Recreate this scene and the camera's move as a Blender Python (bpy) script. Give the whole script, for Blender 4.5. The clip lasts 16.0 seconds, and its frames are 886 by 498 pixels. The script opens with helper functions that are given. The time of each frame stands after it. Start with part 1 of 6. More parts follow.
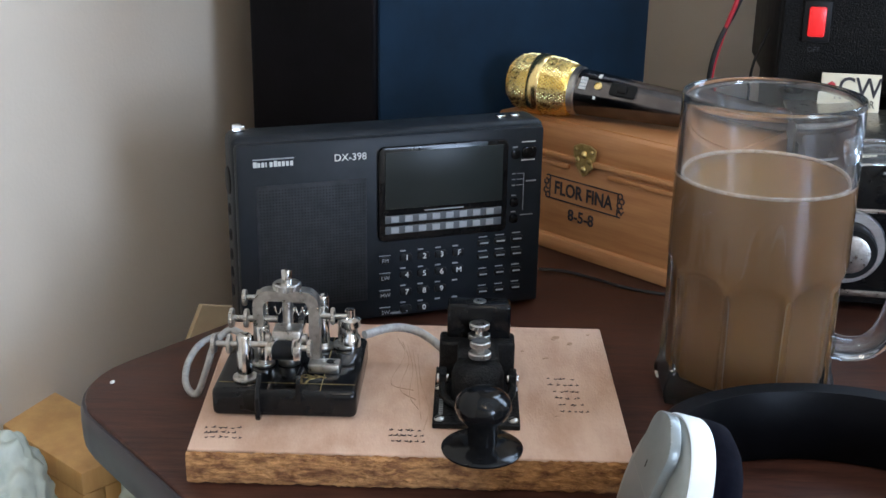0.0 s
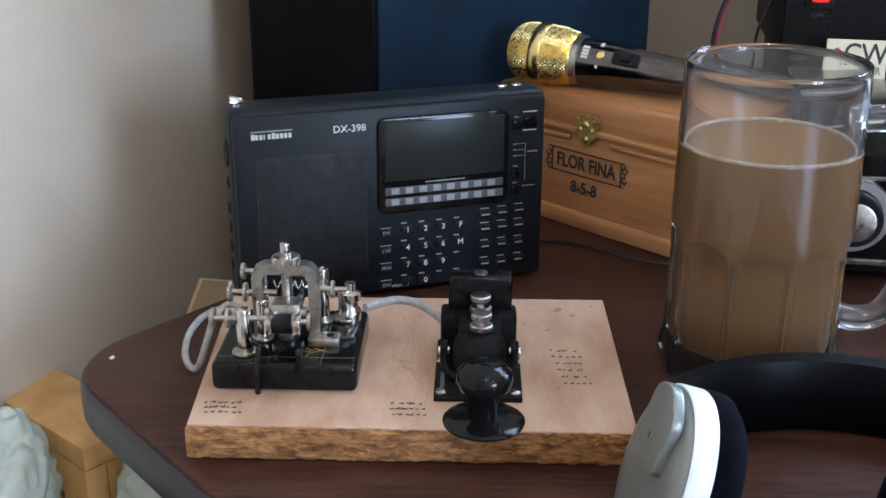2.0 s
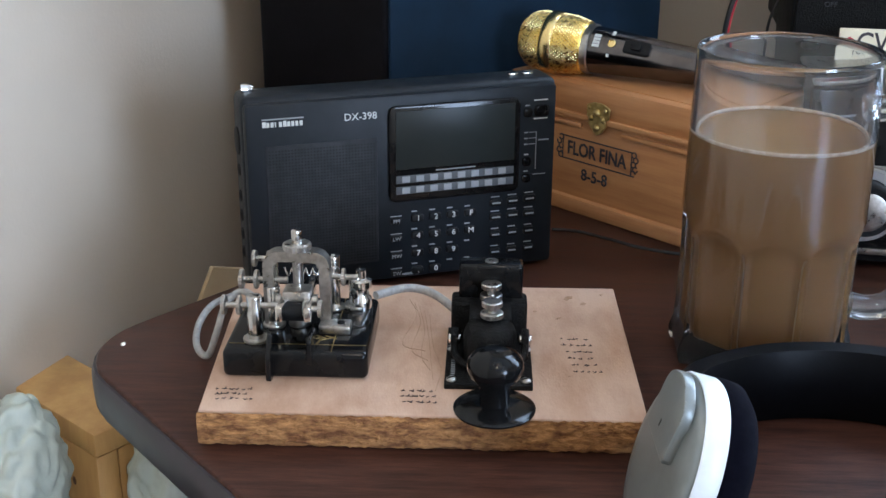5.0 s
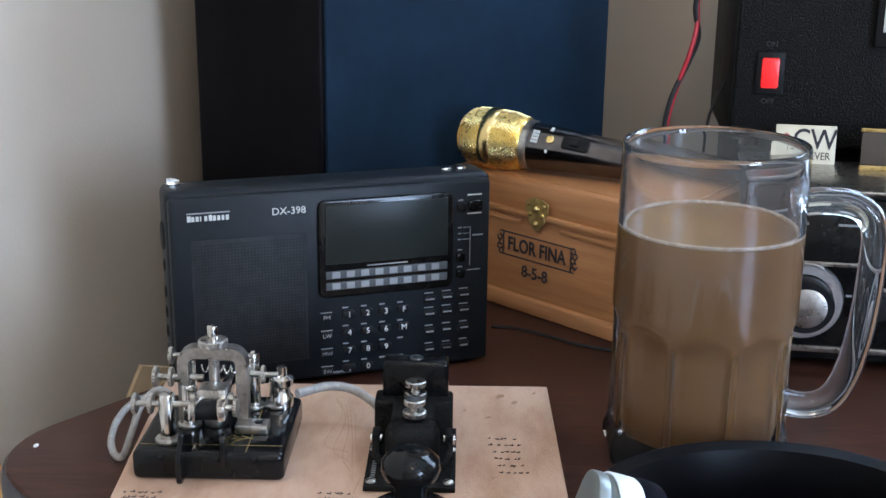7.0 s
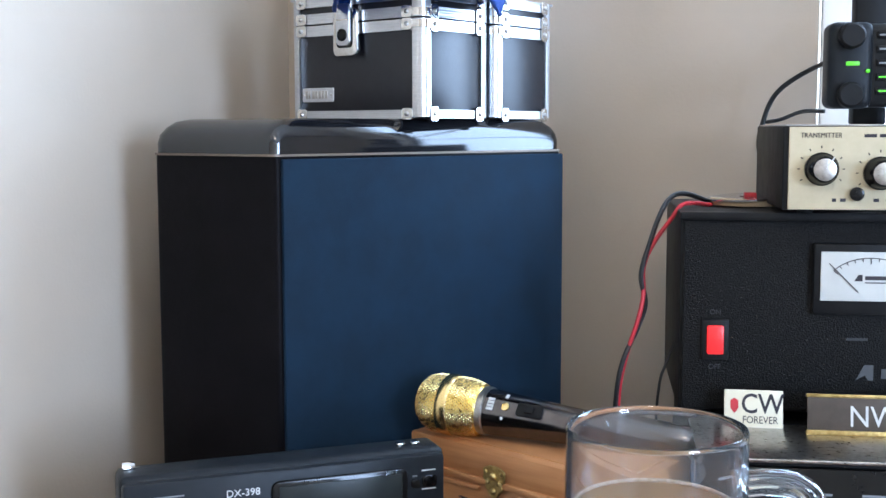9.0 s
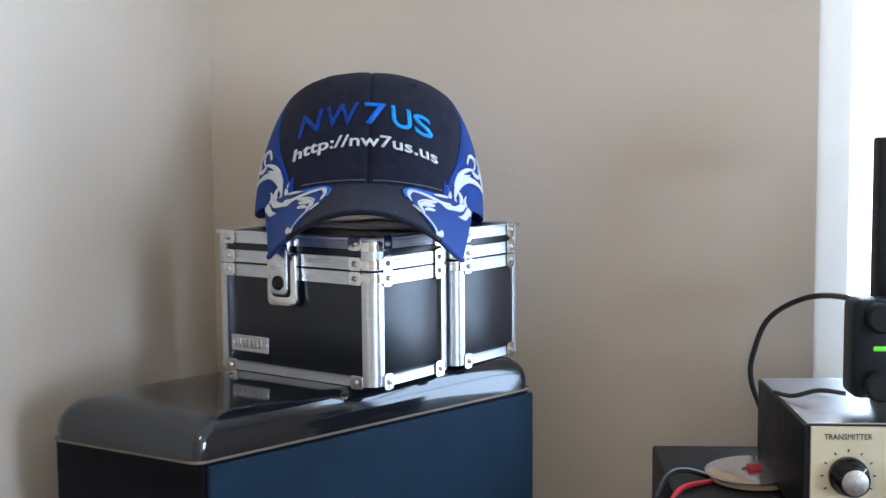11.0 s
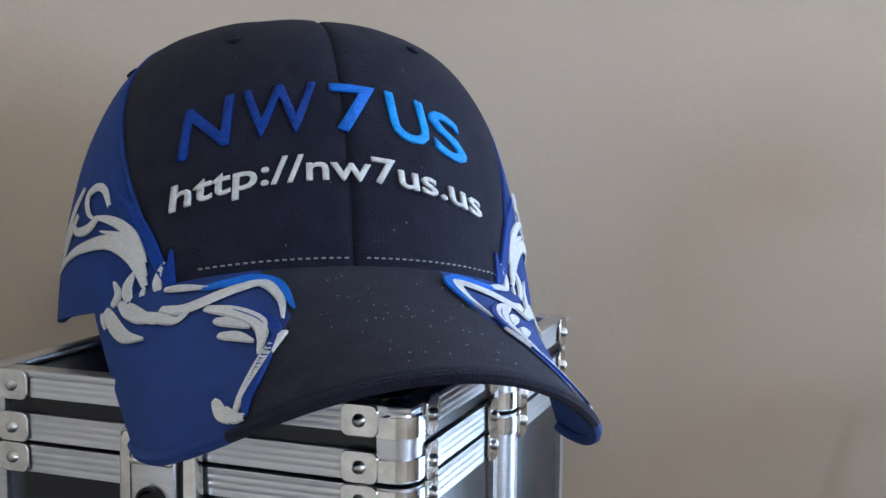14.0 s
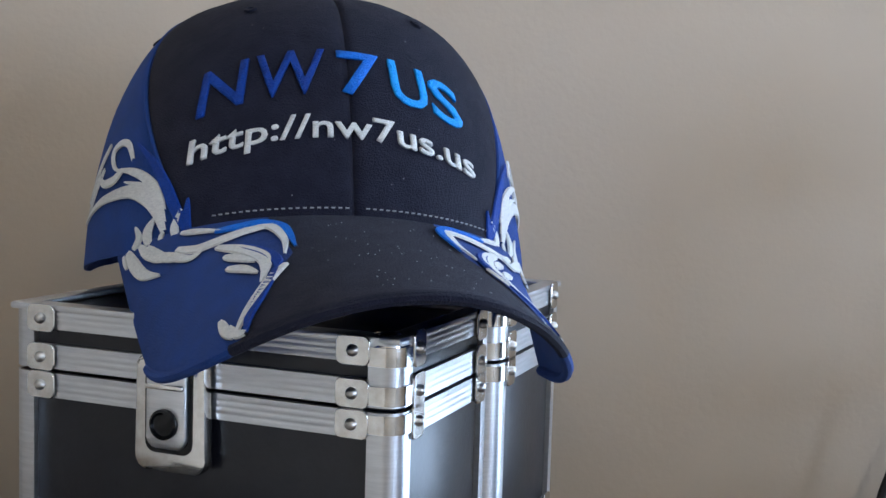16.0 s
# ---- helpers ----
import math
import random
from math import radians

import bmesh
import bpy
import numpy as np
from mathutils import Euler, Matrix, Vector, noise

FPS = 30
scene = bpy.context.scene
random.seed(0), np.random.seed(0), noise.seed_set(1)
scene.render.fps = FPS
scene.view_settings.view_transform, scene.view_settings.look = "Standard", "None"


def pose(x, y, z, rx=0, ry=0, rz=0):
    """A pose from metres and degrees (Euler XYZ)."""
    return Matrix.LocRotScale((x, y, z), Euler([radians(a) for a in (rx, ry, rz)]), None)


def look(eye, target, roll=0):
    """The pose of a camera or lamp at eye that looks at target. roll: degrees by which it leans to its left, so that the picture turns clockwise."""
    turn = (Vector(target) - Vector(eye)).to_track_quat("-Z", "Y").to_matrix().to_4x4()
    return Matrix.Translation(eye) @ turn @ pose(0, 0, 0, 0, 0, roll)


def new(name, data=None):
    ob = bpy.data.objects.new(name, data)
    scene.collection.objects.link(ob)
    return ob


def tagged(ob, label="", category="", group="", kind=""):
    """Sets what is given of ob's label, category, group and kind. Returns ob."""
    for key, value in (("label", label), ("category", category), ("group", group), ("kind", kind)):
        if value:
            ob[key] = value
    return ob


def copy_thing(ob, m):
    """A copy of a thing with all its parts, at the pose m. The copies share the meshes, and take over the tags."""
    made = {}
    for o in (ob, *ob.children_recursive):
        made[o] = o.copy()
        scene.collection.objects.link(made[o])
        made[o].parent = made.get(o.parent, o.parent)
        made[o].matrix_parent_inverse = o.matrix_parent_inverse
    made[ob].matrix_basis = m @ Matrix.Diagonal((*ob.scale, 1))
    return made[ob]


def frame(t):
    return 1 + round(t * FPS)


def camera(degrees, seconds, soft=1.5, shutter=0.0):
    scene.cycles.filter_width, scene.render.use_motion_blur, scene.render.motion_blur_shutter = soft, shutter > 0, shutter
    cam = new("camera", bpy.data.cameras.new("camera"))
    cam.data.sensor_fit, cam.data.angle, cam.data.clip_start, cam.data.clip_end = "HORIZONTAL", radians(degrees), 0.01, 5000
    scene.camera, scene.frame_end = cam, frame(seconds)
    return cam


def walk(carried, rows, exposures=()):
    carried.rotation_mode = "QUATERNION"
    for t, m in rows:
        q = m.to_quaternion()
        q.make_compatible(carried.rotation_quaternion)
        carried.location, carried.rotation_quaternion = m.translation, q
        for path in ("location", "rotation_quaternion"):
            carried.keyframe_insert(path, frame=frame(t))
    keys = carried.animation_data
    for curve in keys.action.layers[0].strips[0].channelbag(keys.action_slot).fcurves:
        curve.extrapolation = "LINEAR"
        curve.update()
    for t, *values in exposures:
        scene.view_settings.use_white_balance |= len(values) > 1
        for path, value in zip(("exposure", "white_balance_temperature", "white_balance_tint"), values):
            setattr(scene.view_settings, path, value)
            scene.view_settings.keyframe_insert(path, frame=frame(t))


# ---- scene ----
cam = camera(41.0, 16.0)
PATH = [
    (0, (0.048, 0.011, 1.08), (0.006, 1.897, 0.415), 0.9),
    (0.5, (0.05, 0.014, 1.081), (0.004, 1.887, 0.38), 0.9),
    (1, (0.05, 0.017, 1.08), (0.01, 1.885, 0.367), 0.9),
    (1.5, (0.051, 0.017, 1.078), (0.009, 1.885, 0.365), 0.8),
    (2, (0.051, 0.018, 1.076), (0.0, 1.888, 0.37), 0.3),
    (2.5, (0.049, 0.018, 1.072), (-0.009, 1.888, 0.364), 0.3),
    (3, (0.048, 0.018, 1.073), (-0.015, 1.887, 0.363), 0.4),
    (3.5, (0.049, 0.018, 1.072), (-0.016, 1.888, 0.366), 0.4),
    (5.8, (0.05, 0.017, 1.076), (-0.013, 1.879, 0.348), 0.3),
    (6, (0.054, 0.022, 1.074), (0.006, 1.891, 0.365), 0.2),
    (6.5, (0.073, 0.03, 1.067), (0.073, 1.905, 0.373), 0.5),
    (7, (0.079, 0.033, 1.066), (0.052, 1.953, 0.507), 0.7),
    (7.5, (0.087, 0.035, 1.067), (0.068, 1.97, 0.562), 0.3),
    (8, (0.089, 0.034, 1.075), (0.085, 1.989, 0.654), -0.1),
    (8.5, (0.096, 0.027, 1.089), (0.071, 2.002, 0.773), -0.3),
    (9, (0.099, 0.02, 1.111), (0.1, 2.009, 0.909), -0.1),
    (9.5, (0.108, 0.021, 1.145), (0.112, 2.015, 0.995), -0.6),
    (10, (0.113, 0.038, 1.208), (0.087, 2.028, 1.013), -1.7),
    (10.2, (0.116, 0.053, 1.24), (0.101, 2.045, 1.061), -1.6),
    (12.3, (0.0052, 0.4734, 1.3139), (0.4154, 2.4230, 1.1390), 2.21),
    (12.5, (0.0069, 0.5075, 1.3172), (0.4469, 2.4500, 1.1361), 2.54),
    (13, (-0.0044, 0.6110, 1.3110), (0.5605, 2.5152, 1.0768), 2.31),
    (13.5, (-0.0155, 0.6692, 1.3082), (0.6192, 2.5541, 1.0975), 1.88),
    (14, (-0.0245, 0.6900, 1.3095), (0.6467, 2.5634, 1.1094), 0.62),
    (14.5, (-0.0375, 0.6957, 1.3130), (0.6668, 2.5584, 1.1272), 1.24),
    (15, (-0.0403, 0.6963, 1.3135), (0.6762, 2.5543, 1.1276), 1.63),
    (15.5, (-0.0455, 0.6932, 1.3053), (0.6851, 2.5476, 1.1404), 2.21),
    (16, (-0.0241, 0.6506, 1.2922), (0.6012, 2.5417, 1.1110), 1.72),
]
walk(cam, [(t, look(eye, target, roll)) for t, eye, target, roll in PATH],
     exposures=[(0, 0.0, 6250, 10), (6.2, 0.02, 6100, 10), (7.2, 0.14, 5980, 10), (8.2, 0.42, 5820, 10), (9.0, 0.46, 5820, 10), (9.5, 0.26, 5840, 10),
                (10.2, 0.14, 5950, 10), (12.3, -0.40, 6300, 10), (13, -0.38, 6080, 10), (14.3, -0.25, 6060, 10), (15.5, -0.23, 6060, 10), (16, -0.29, 6060, 10)])

# ---- light ----
world = bpy.data.worlds.new("sky")
scene.world = world
world.use_nodes = True
wn = world.node_tree
sky = wn.nodes.new("ShaderNodeTexSky")
sky.sky_type, sky.sun_disc = "NISHITA", False
sky.sun_elevation, sky.sun_rotation = radians(38), radians(20)
wn.nodes["Background"].inputs["Strength"].default_value = 0.12
wn.links.new(sky.outputs["Color"], wn.nodes["Background"].inputs["Color"])

ROOM = pose(-0.075, 1.38, 0, 0, 0, -20)      # corner of the room; x along the back wall, -y along the side wall


def area_lamp(name, m, sx, sy, power, colour):
    data = bpy.data.lights.new(name, "AREA")
    data.shape, data.size, data.size_y, data.energy, data.color = "RECTANGLE", sx, sy, power, colour
    ob = new(name, data)
    ob.matrix_world = m
    return ob


# daylight in the window openings
area_lamp("window_daylight", ROOM @ pose(1.16, 0.06, 1.52, -90, 0, 0), 1.12, 1.06, 38, (0.61, 0.80, 1.06))
area_lamp("side_window_daylight", ROOM @ pose(3.46, -2.60, 1.5, 90, 0, 90), 1.0, 1.2, 104, (0.64, 0.81, 1.08))
# warm ceiling lamp of the room
bulb = bpy.data.lights.new("ceiling_bulb", "POINT")
bulb.energy, bulb.color, bulb.shadow_soft_size = 10.5, (1.0, 0.81, 0.60), 0.12
new("ceiling_bulb", bulb).matrix_world = pose(0.25, -0.55, 2.2)


# ---- materials ----
def mat(name, colour, rough=0.5, metal=0.0, second=None, scale=40.0, bump=0.0, bump_scale=None, coat=0.0, stretch=(1, 1, 1), rvar=0.1,
        sheen=0.0, emit=None, power=0.0, glass=False, spec=0.5, low=0.35, high=0.65):
    m = bpy.data.materials.new(name)
    m.use_nodes = True
    t = m.node_tree
    b = t.nodes["Principled BSDF"]
    b.inputs["Base Color"].default_value = (*colour, 1)
    b.inputs["Roughness"].default_value = rough
    b.inputs["Metallic"].default_value = metal
    b.inputs["Coat Weight"].default_value = coat
    b.inputs["Coat Roughness"].default_value = 0.08
    b.inputs["Specular IOR Level"].default_value = spec
    if sheen:
        b.inputs["Sheen Weight"].default_value = sheen
    if glass:
        b.inputs["Transmission Weight"].default_value = 1.0
        b.inputs["IOR"].default_value = 1.5
    if emit:
        b.inputs["Emission Color"].default_value = (*emit, 1)
        b.inputs["Emission Strength"].default_value = power
    if second or bump or rvar:
        tc = t.nodes.new("ShaderNodeTexCoord")
        mp = t.nodes.new("ShaderNodeMapping")
        mp.inputs["Scale"].default_value = stretch
        t.links.new(tc.outputs["Object"], mp.inputs["Vector"])
        big = t.nodes.new("ShaderNodeTexNoise")
        big.inputs["Scale"].default_value, big.inputs["Detail"].default_value = scale, 6
        big.inputs["Roughness"].default_value = 0.62
        t.links.new(mp.outputs["Vector"], big.inputs["Vector"])
        if second:
            ramp = t.nodes.new("ShaderNodeValToRGB")
            ramp.color_ramp.elements[0].position, ramp.color_ramp.elements[1].position = low, high
            ramp.color_ramp.elements[0].color, ramp.color_ramp.elements[1].color = (*second, 1), (*colour, 1)
            t.links.new(big.outputs["Fac"], ramp.inputs["Fac"])
            t.links.new(ramp.outputs["Color"], b.inputs["Base Color"])
        if rvar and not glass:
            rr = t.nodes.new("ShaderNodeMapRange")
            rr.inputs["To Min"].default_value, rr.inputs["To Max"].default_value = max(0.02, rough - rvar), min(1, rough + rvar)
            t.links.new(big.outputs["Fac"], rr.inputs["Value"])
            t.links.new(rr.outputs["Result"], b.inputs["Roughness"])
        if bump:
            fine = t.nodes.new("ShaderNodeTexNoise")
            fine.inputs["Scale"].default_value, fine.inputs["Detail"].default_value = bump_scale or scale * 6, 5
            t.links.new(mp.outputs["Vector"], fine.inputs["Vector"])
            bp = t.nodes.new("ShaderNodeBump")
            bp.inputs["Strength"].default_value, bp.inputs["Distance"].default_value = bump, 0.002
            t.links.new(fine.outputs["Fac"], bp.inputs["Height"])
            t.links.new(bp.outputs["Normal"], b.inputs["Normal"])
    return m


M_WALL = mat("beige_wall_paint", (0.592, 0.500, 0.395), 0.7, second=(0.551, 0.461, 0.362), scale=3.0, bump=0.12, bump_scale=260)
M_CEIL = mat("white_ceiling_paint", (0.78, 0.76, 0.72), 0.8, second=(0.72, 0.70, 0.66), scale=4, bump=0.2, bump_scale=90)
M_CARPET = mat("carpet", (0.26, 0.22, 0.18), 0.95, second=(0.18, 0.15, 0.12), scale=60, bump=0.6, bump_scale=500)
M_TRIM = mat("white_trim_paint", (0.78, 0.77, 0.74), 0.45, second=(0.72, 0.70, 0.66), scale=9)
M_PANE = mat("window_glass", (1, 1, 1), 0.0, glass=True, rvar=0)
M_DESK = mat("walnut_laminate", (0.088, 0.036, 0.024), 0.36, spec=0.17, second=(0.030, 0.0115, 0.008), scale=26, stretch=(1.0, 9.0, 1.0), bump=0.08, bump_scale=160, low=0.3, high=0.7)
M_EDGE = mat("desk_edge_band", (0.034, 0.026, 0.034), 0.35, second=(0.020, 0.015, 0.019), scale=60)
M_BOARD = mat("pale_board", (0.58, 0.385, 0.275), 0.6, second=(0.42, 0.245, 0.155), scale=17, low=0.28, high=0.6, stretch=(2.6, 1.0, 1.0), bump=0.15, bump_scale=300)
M_ROUGH = mat("sawn_board_edge", (0.46, 0.225, 0.08), 0.85, second=(0.15, 0.055, 0.016), scale=190, stretch=(0.45, 1, 1.5), bump=0.9, bump_scale=420, low=0.36, high=0.62)
M_STAIN = mat("brown_wood_stain", (0.36, 0.21, 0.12), 0.6, second=(0.50, 0.32, 0.21), scale=120)
M_INK = mat("black_ink", (0.03, 0.025, 0.03), 0.7)
M_CEDAR = mat("cedar_veneer", (0.52, 0.25, 0.10), 0.42, second=(0.41, 0.175, 0.065), scale=17, stretch=(0.7, 1.0, 9.0), bump=0.1, bump_scale=220)
M_PINE = mat("pine_wood", (0.62, 0.36, 0.13), 0.5, second=(0.48, 0.25, 0.08), scale=11, stretch=(4, 4, 0.8), bump=0.12, bump_scale=130)
M_KNOT = mat("pine_knot", (0.12, 0.05, 0.02), 0.6)
M_BRASS = mat("worn_brass", (0.62, 0.47, 0.20), 0.32, 1.0, second=(0.38, 0.27, 0.10), scale=240, bump=0.2)
M_GOLD = mat("gold_mesh", (0.92, 0.66, 0.18), 0.28, 1.0, second=(0.75, 0.50, 0.10), scale=300)
M_GOLDB = mat("polished_gold", (0.88, 0.68, 0.30), 0.24, 1.0)
M_CHROME = mat("chrome", (0.78, 0.77, 0.75), 0.16, 1.0, second=(0.60, 0.58, 0.55), scale=160, rvar=0.08)
M_STEEL = mat("worn_nickel", (0.58, 0.56, 0.53), 0.30, 1.0, second=(0.38, 0.36, 0.33), scale=220, bump=0.1)
M_ALU = mat("brushed_aluminium", (0.64, 0.65, 0.67), 0.32, 1.0, second=(0.55, 0.56, 0.58), scale=70, stretch=(1, 1, 12), bump=0.06)
M_SATIN = mat("silver_plastic", (0.25, 0.27, 0.265), 0.36, 0.3, second=(0.215, 0.235, 0.23), scale=80)
M_WHITEP = mat("pale_plastic_edge", (0.80, 0.84, 0.86), 0.3, second=(0.72, 0.76, 0.78), scale=60)
M_BLACKG = mat("glossy_black", (0.005, 0.005, 0.0055), 0.12, second=(0.009, 0.0085, 0.008), scale=40, rvar=0.05, spec=0.24)
M_BLACKM = mat("matt_black_plastic", (0.007, 0.007, 0.0075), 0.48, second=(0.011, 0.011, 0.011), scale=60, bump=0.1, bump_scale=900, spec=0.18)
M_RADIO = mat("radio_charcoal_plastic", (0.008, 0.0105, 0.0135), 0.40, second=(0.012, 0.0145, 0.018), scale=50, bump=0.12, bump_scale=1200, spec=0.2)
M_GRILLE = mat("radio_grille", (0.013, 0.014, 0.016), 0.55, second=(0.022, 0.023, 0.025), scale=120, spec=0.2)
M_LCD = mat("unlit_display", (0.022, 0.026, 0.024), 0.34, second=(0.018, 0.021, 0.020), scale=14, spec=0.15)
M_WRINK = mat("black_wrinkle_paint", (0.005, 0.005, 0.005), 0.5, second=(0.01, 0.0095, 0.009), scale=260, bump=0.7, bump_scale=700, spec=0.14)
M_PRINT = mat("white_print", (0.62, 0.62, 0.60), 0.6)
M_DIMPRINT = mat("grey_print", (0.25, 0.26, 0.27), 0.6)
M_GREYPR = mat("dark_grey_print", (0.065, 0.07, 0.075), 0.6)
M_FAINT = mat("faint_print", (0.035, 0.036, 0.038), 0.6)
M_CLOTH = mat("blue_black_cloth", (0.0085, 0.023, 0.043), 0.66, second=(0.006, 0.016, 0.030), scale=36, bump=0.5, bump_scale=1500, spec=0.1)
M_DARKV = mat("black_vinyl_veneer", (0.004, 0.0035, 0.004), 0.42, second=(0.006, 0.005, 0.006), scale=30, bump=0.1, spec=0.06)
M_TRIMLINE = mat("dull_bronze_line", (0.16, 0.12, 0.09), 0.45, 0.4)
M_PIANO = mat("piano_black_top", (0.006, 0.0065, 0.008), 0.09, second=(0.010, 0.010, 0.012), scale=24, rvar=0.03, spec=0.7)
M_CASE = mat("black_case_panel", (0.005, 0.005, 0.008), 0.31, second=(0.008, 0.008, 0.012), scale=120, bump=0.05, bump_scale=450, spec=0.42, rvar=0.04)
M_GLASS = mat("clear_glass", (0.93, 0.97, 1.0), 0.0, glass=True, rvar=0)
M_GLASS.node_tree.nodes["Principled BSDF"].inputs["Transmission Weight"].default_value = 0.982     # slight pale haze mixed into the glass colour, standing in for window reflections
M_COFFEE = mat("milky_coffee", (0.280, 0.132, 0.034), 0.30, second=(0.268, 0.126, 0.032), scale=10, rvar=0.03)
M_FOAM = mat("coffee_foam", (0.62, 0.50, 0.40), 0.5, second=(0.50, 0.36, 0.25), scale=260, low=0.45, high=0.6)
M_NAVY = mat("dark_navy_twill", (0.0078, 0.0084, 0.0185), 0.85, second=(0.0125, 0.0132, 0.0265), scale=110, bump=0.5, bump_scale=1600, sheen=0.035, spec=0.13)
M_ROYAL = mat("royal_blue_twill", (0.0105, 0.046, 0.215), 0.8, second=(0.0075, 0.035, 0.170), scale=110, bump=0.5, bump_scale=1600, sheen=0.05, spec=0.15)
M_THWHITE = mat("white_thread", (0.74, 0.74, 0.72), 0.5, second=(0.58, 0.58, 0.58), scale=500, bump=0.6, bump_scale=1400, stretch=(1, 1, 3))
M_THBLUE = mat("bright_blue_thread", (0.010, 0.17, 0.70), 0.45, spec=0.2, second=(0.007, 0.11, 0.52), scale=500, bump=0.6, bump_scale=1400)
M_THDEEP = mat("deep_blue_thread", (0.006, 0.045, 0.28), 0.5, spec=0.15, second=(0.004, 0.032, 0.21), scale=500, bump=0.6, bump_scale=1400)
M_THCYAN = mat("cyan_blue_thread", (0.012, 0.33, 0.85), 0.45, spec=0.2, second=(0.008, 0.23, 0.70), scale=500, bump=0.6, bump_scale=1400)
M_VELVET = mat("black_velvet", (0.002, 0.002, 0.005), 0.95, second=(0.004, 0.004, 0.008), scale=200, bump=0.15, bump_scale=2500, sheen=0.02, spec=0.04)
M_BAND = mat("black_leatherette", (0.0022, 0.0022, 0.003), 0.42, second=(0.0035, 0.0035, 0.0045), scale=90, bump=0.05, bump_scale=900, spec=0.10)
M_GREYCORD = mat("grey_cord", (0.40, 0.39, 0.37), 0.55, second=(0.27, 0.26, 0.25), scale=260)
M_REDW = mat("red_wire", (0.45, 0.02, 0.03), 0.4)
M_BLACKW = mat("black_wire", (0.012, 0.012, 0.012), 0.45)
M_REDLIT = mat("lit_red_rocker", (0.55, 0.012, 0.015), 0.3, emit=(1.0, 0.03, 0.03), power=0.5)
M_CREAM = mat("cream_panel", (0.60, 0.53, 0.36), 0.42, second=(0.54, 0.47, 0.31), scale=60)
M_METER = mat("meter_face", (0.62, 0.63, 0.60), 0.3, second=(0.56, 0.57, 0.54), scale=40)
M_CARD = mat("cream_card", (0.76, 0.70, 0.54), 0.5, second=(0.70, 0.64, 0.48), scale=60)
M_PLATE = mat("brown_plate", (0.075, 0.058, 0.045), 0.4, second=(0.055, 0.042, 0.033), scale=80)
M_SCREEN = mat("lit_screen", (0.004, 0.010, 0.05), 0.2, emit=(0.01, 0.03, 0.16), power=0.7)
M_SCRTXT = mat("lit_cyan_digits", (0.1, 0.4, 0.6), 0.3, emit=(0.15, 0.75, 1.0), power=1.3)
M_SCRWHT = mat("lit_white_digits", (0.6, 0.7, 0.7), 0.3, emit=(0.8, 0.95, 1.0), power=1.3)
M_GREENLED = mat("green_lamp", (0.05, 0.4, 0.02), 0.3, emit=(0.25, 1.0, 0.05), power=0.45)
M_BAG = mat("pale_plastic_bag", (0.50, 0.53, 0.45), 0.42, second=(0.40, 0.43, 0.36), scale=14, bump=0.3, bump_scale=60)
M_CARDBOARD = mat("tan_cardboard", (0.42, 0.30, 0.17), 0.8, second=(0.36, 0.25, 0.14), scale=30)
M_DISC = mat("shiny_disc", (0.7, 0.7, 0.75), 0.12, 0.9)
M_SKYCARD = mat("bright_sky_backdrop", (0.8, 0.85, 0.9), 0.9, emit=(0.82, 0.92, 1.0), power=4.0, rvar=0)


# ---- mesh tools ----
I4 = Matrix.Identity(4)


def part(name, bm, material, parent=None, label="", smooth=True, angle=40):
    me = bpy.data.meshes.new(name)
    bmesh.ops.recalc_face_normals(bm, faces=bm.faces)
    if smooth:
        for f in bm.faces:
            f.smooth = True
        for e in bm.edges:
            if len(e.link_faces) == 2 and e.calc_face_angle(0) > radians(angle):
                e.smooth = False
    bm.to_mesh(me)
    bm.free()
    me.materials.append(material)
    ob = new(name, me)
    if parent:
        ob.parent = parent
    if label:
        ob["label"] = label
    return ob


def thing(name, m, label, category, group="", kind=""):
    ob = new(name)
    ob.empty_display_size = 0.02
    ob.matrix_world = m
    return tagged(ob, label, category, group, kind)


def box(x0, x1, y0, y1, z0, z1, bevel=0.0, m=I4, seg=2, bm=None):
    b = bmesh.new()
    bmesh.ops.create_cube(b, size=1.0)
    for v in b.verts:
        v.co = Vector((x0 + (v.co.x + 0.5) * (x1 - x0), y0 + (v.co.y + 0.5) * (y1 - y0), z0 + (v.co.z + 0.5) * (z1 - z0)))
    if bevel:
        bmesh.ops.bevel(b, geom=b.edges[:], offset=bevel, segments=seg, affect="EDGES", profile=0.5)
    b.transform(m)
    return merge(bm, b)


def merge(bm, b):
    if bm is None:
        return b
    me = bpy.data.meshes.new("tmp")
    b.to_mesh(me)
    b.free()
    bm.from_mesh(me)
    bpy.data.meshes.remove(me)
    return bm


def prism(points, z0, z1, bevel=0.0, m=I4, seg=3, bm=None):
    b = bmesh.new()
    vs = [b.verts.new((x, y, z0)) for x, y in points]
    f = b.faces.new(vs)
    r = bmesh.ops.extrude_face_region(b, geom=[f])
    for v in r["geom"]:
        if isinstance(v, bmesh.types.BMVert):
            v.co.z = z1
    bmesh.ops.recalc_face_normals(b, faces=b.faces)
    if bevel:
        bmesh.ops.bevel(b, geom=b.edges[:], offset=bevel, segments=seg, affect="EDGES", profile=0.5)
    b.transform(m)
    return merge(bm, b)


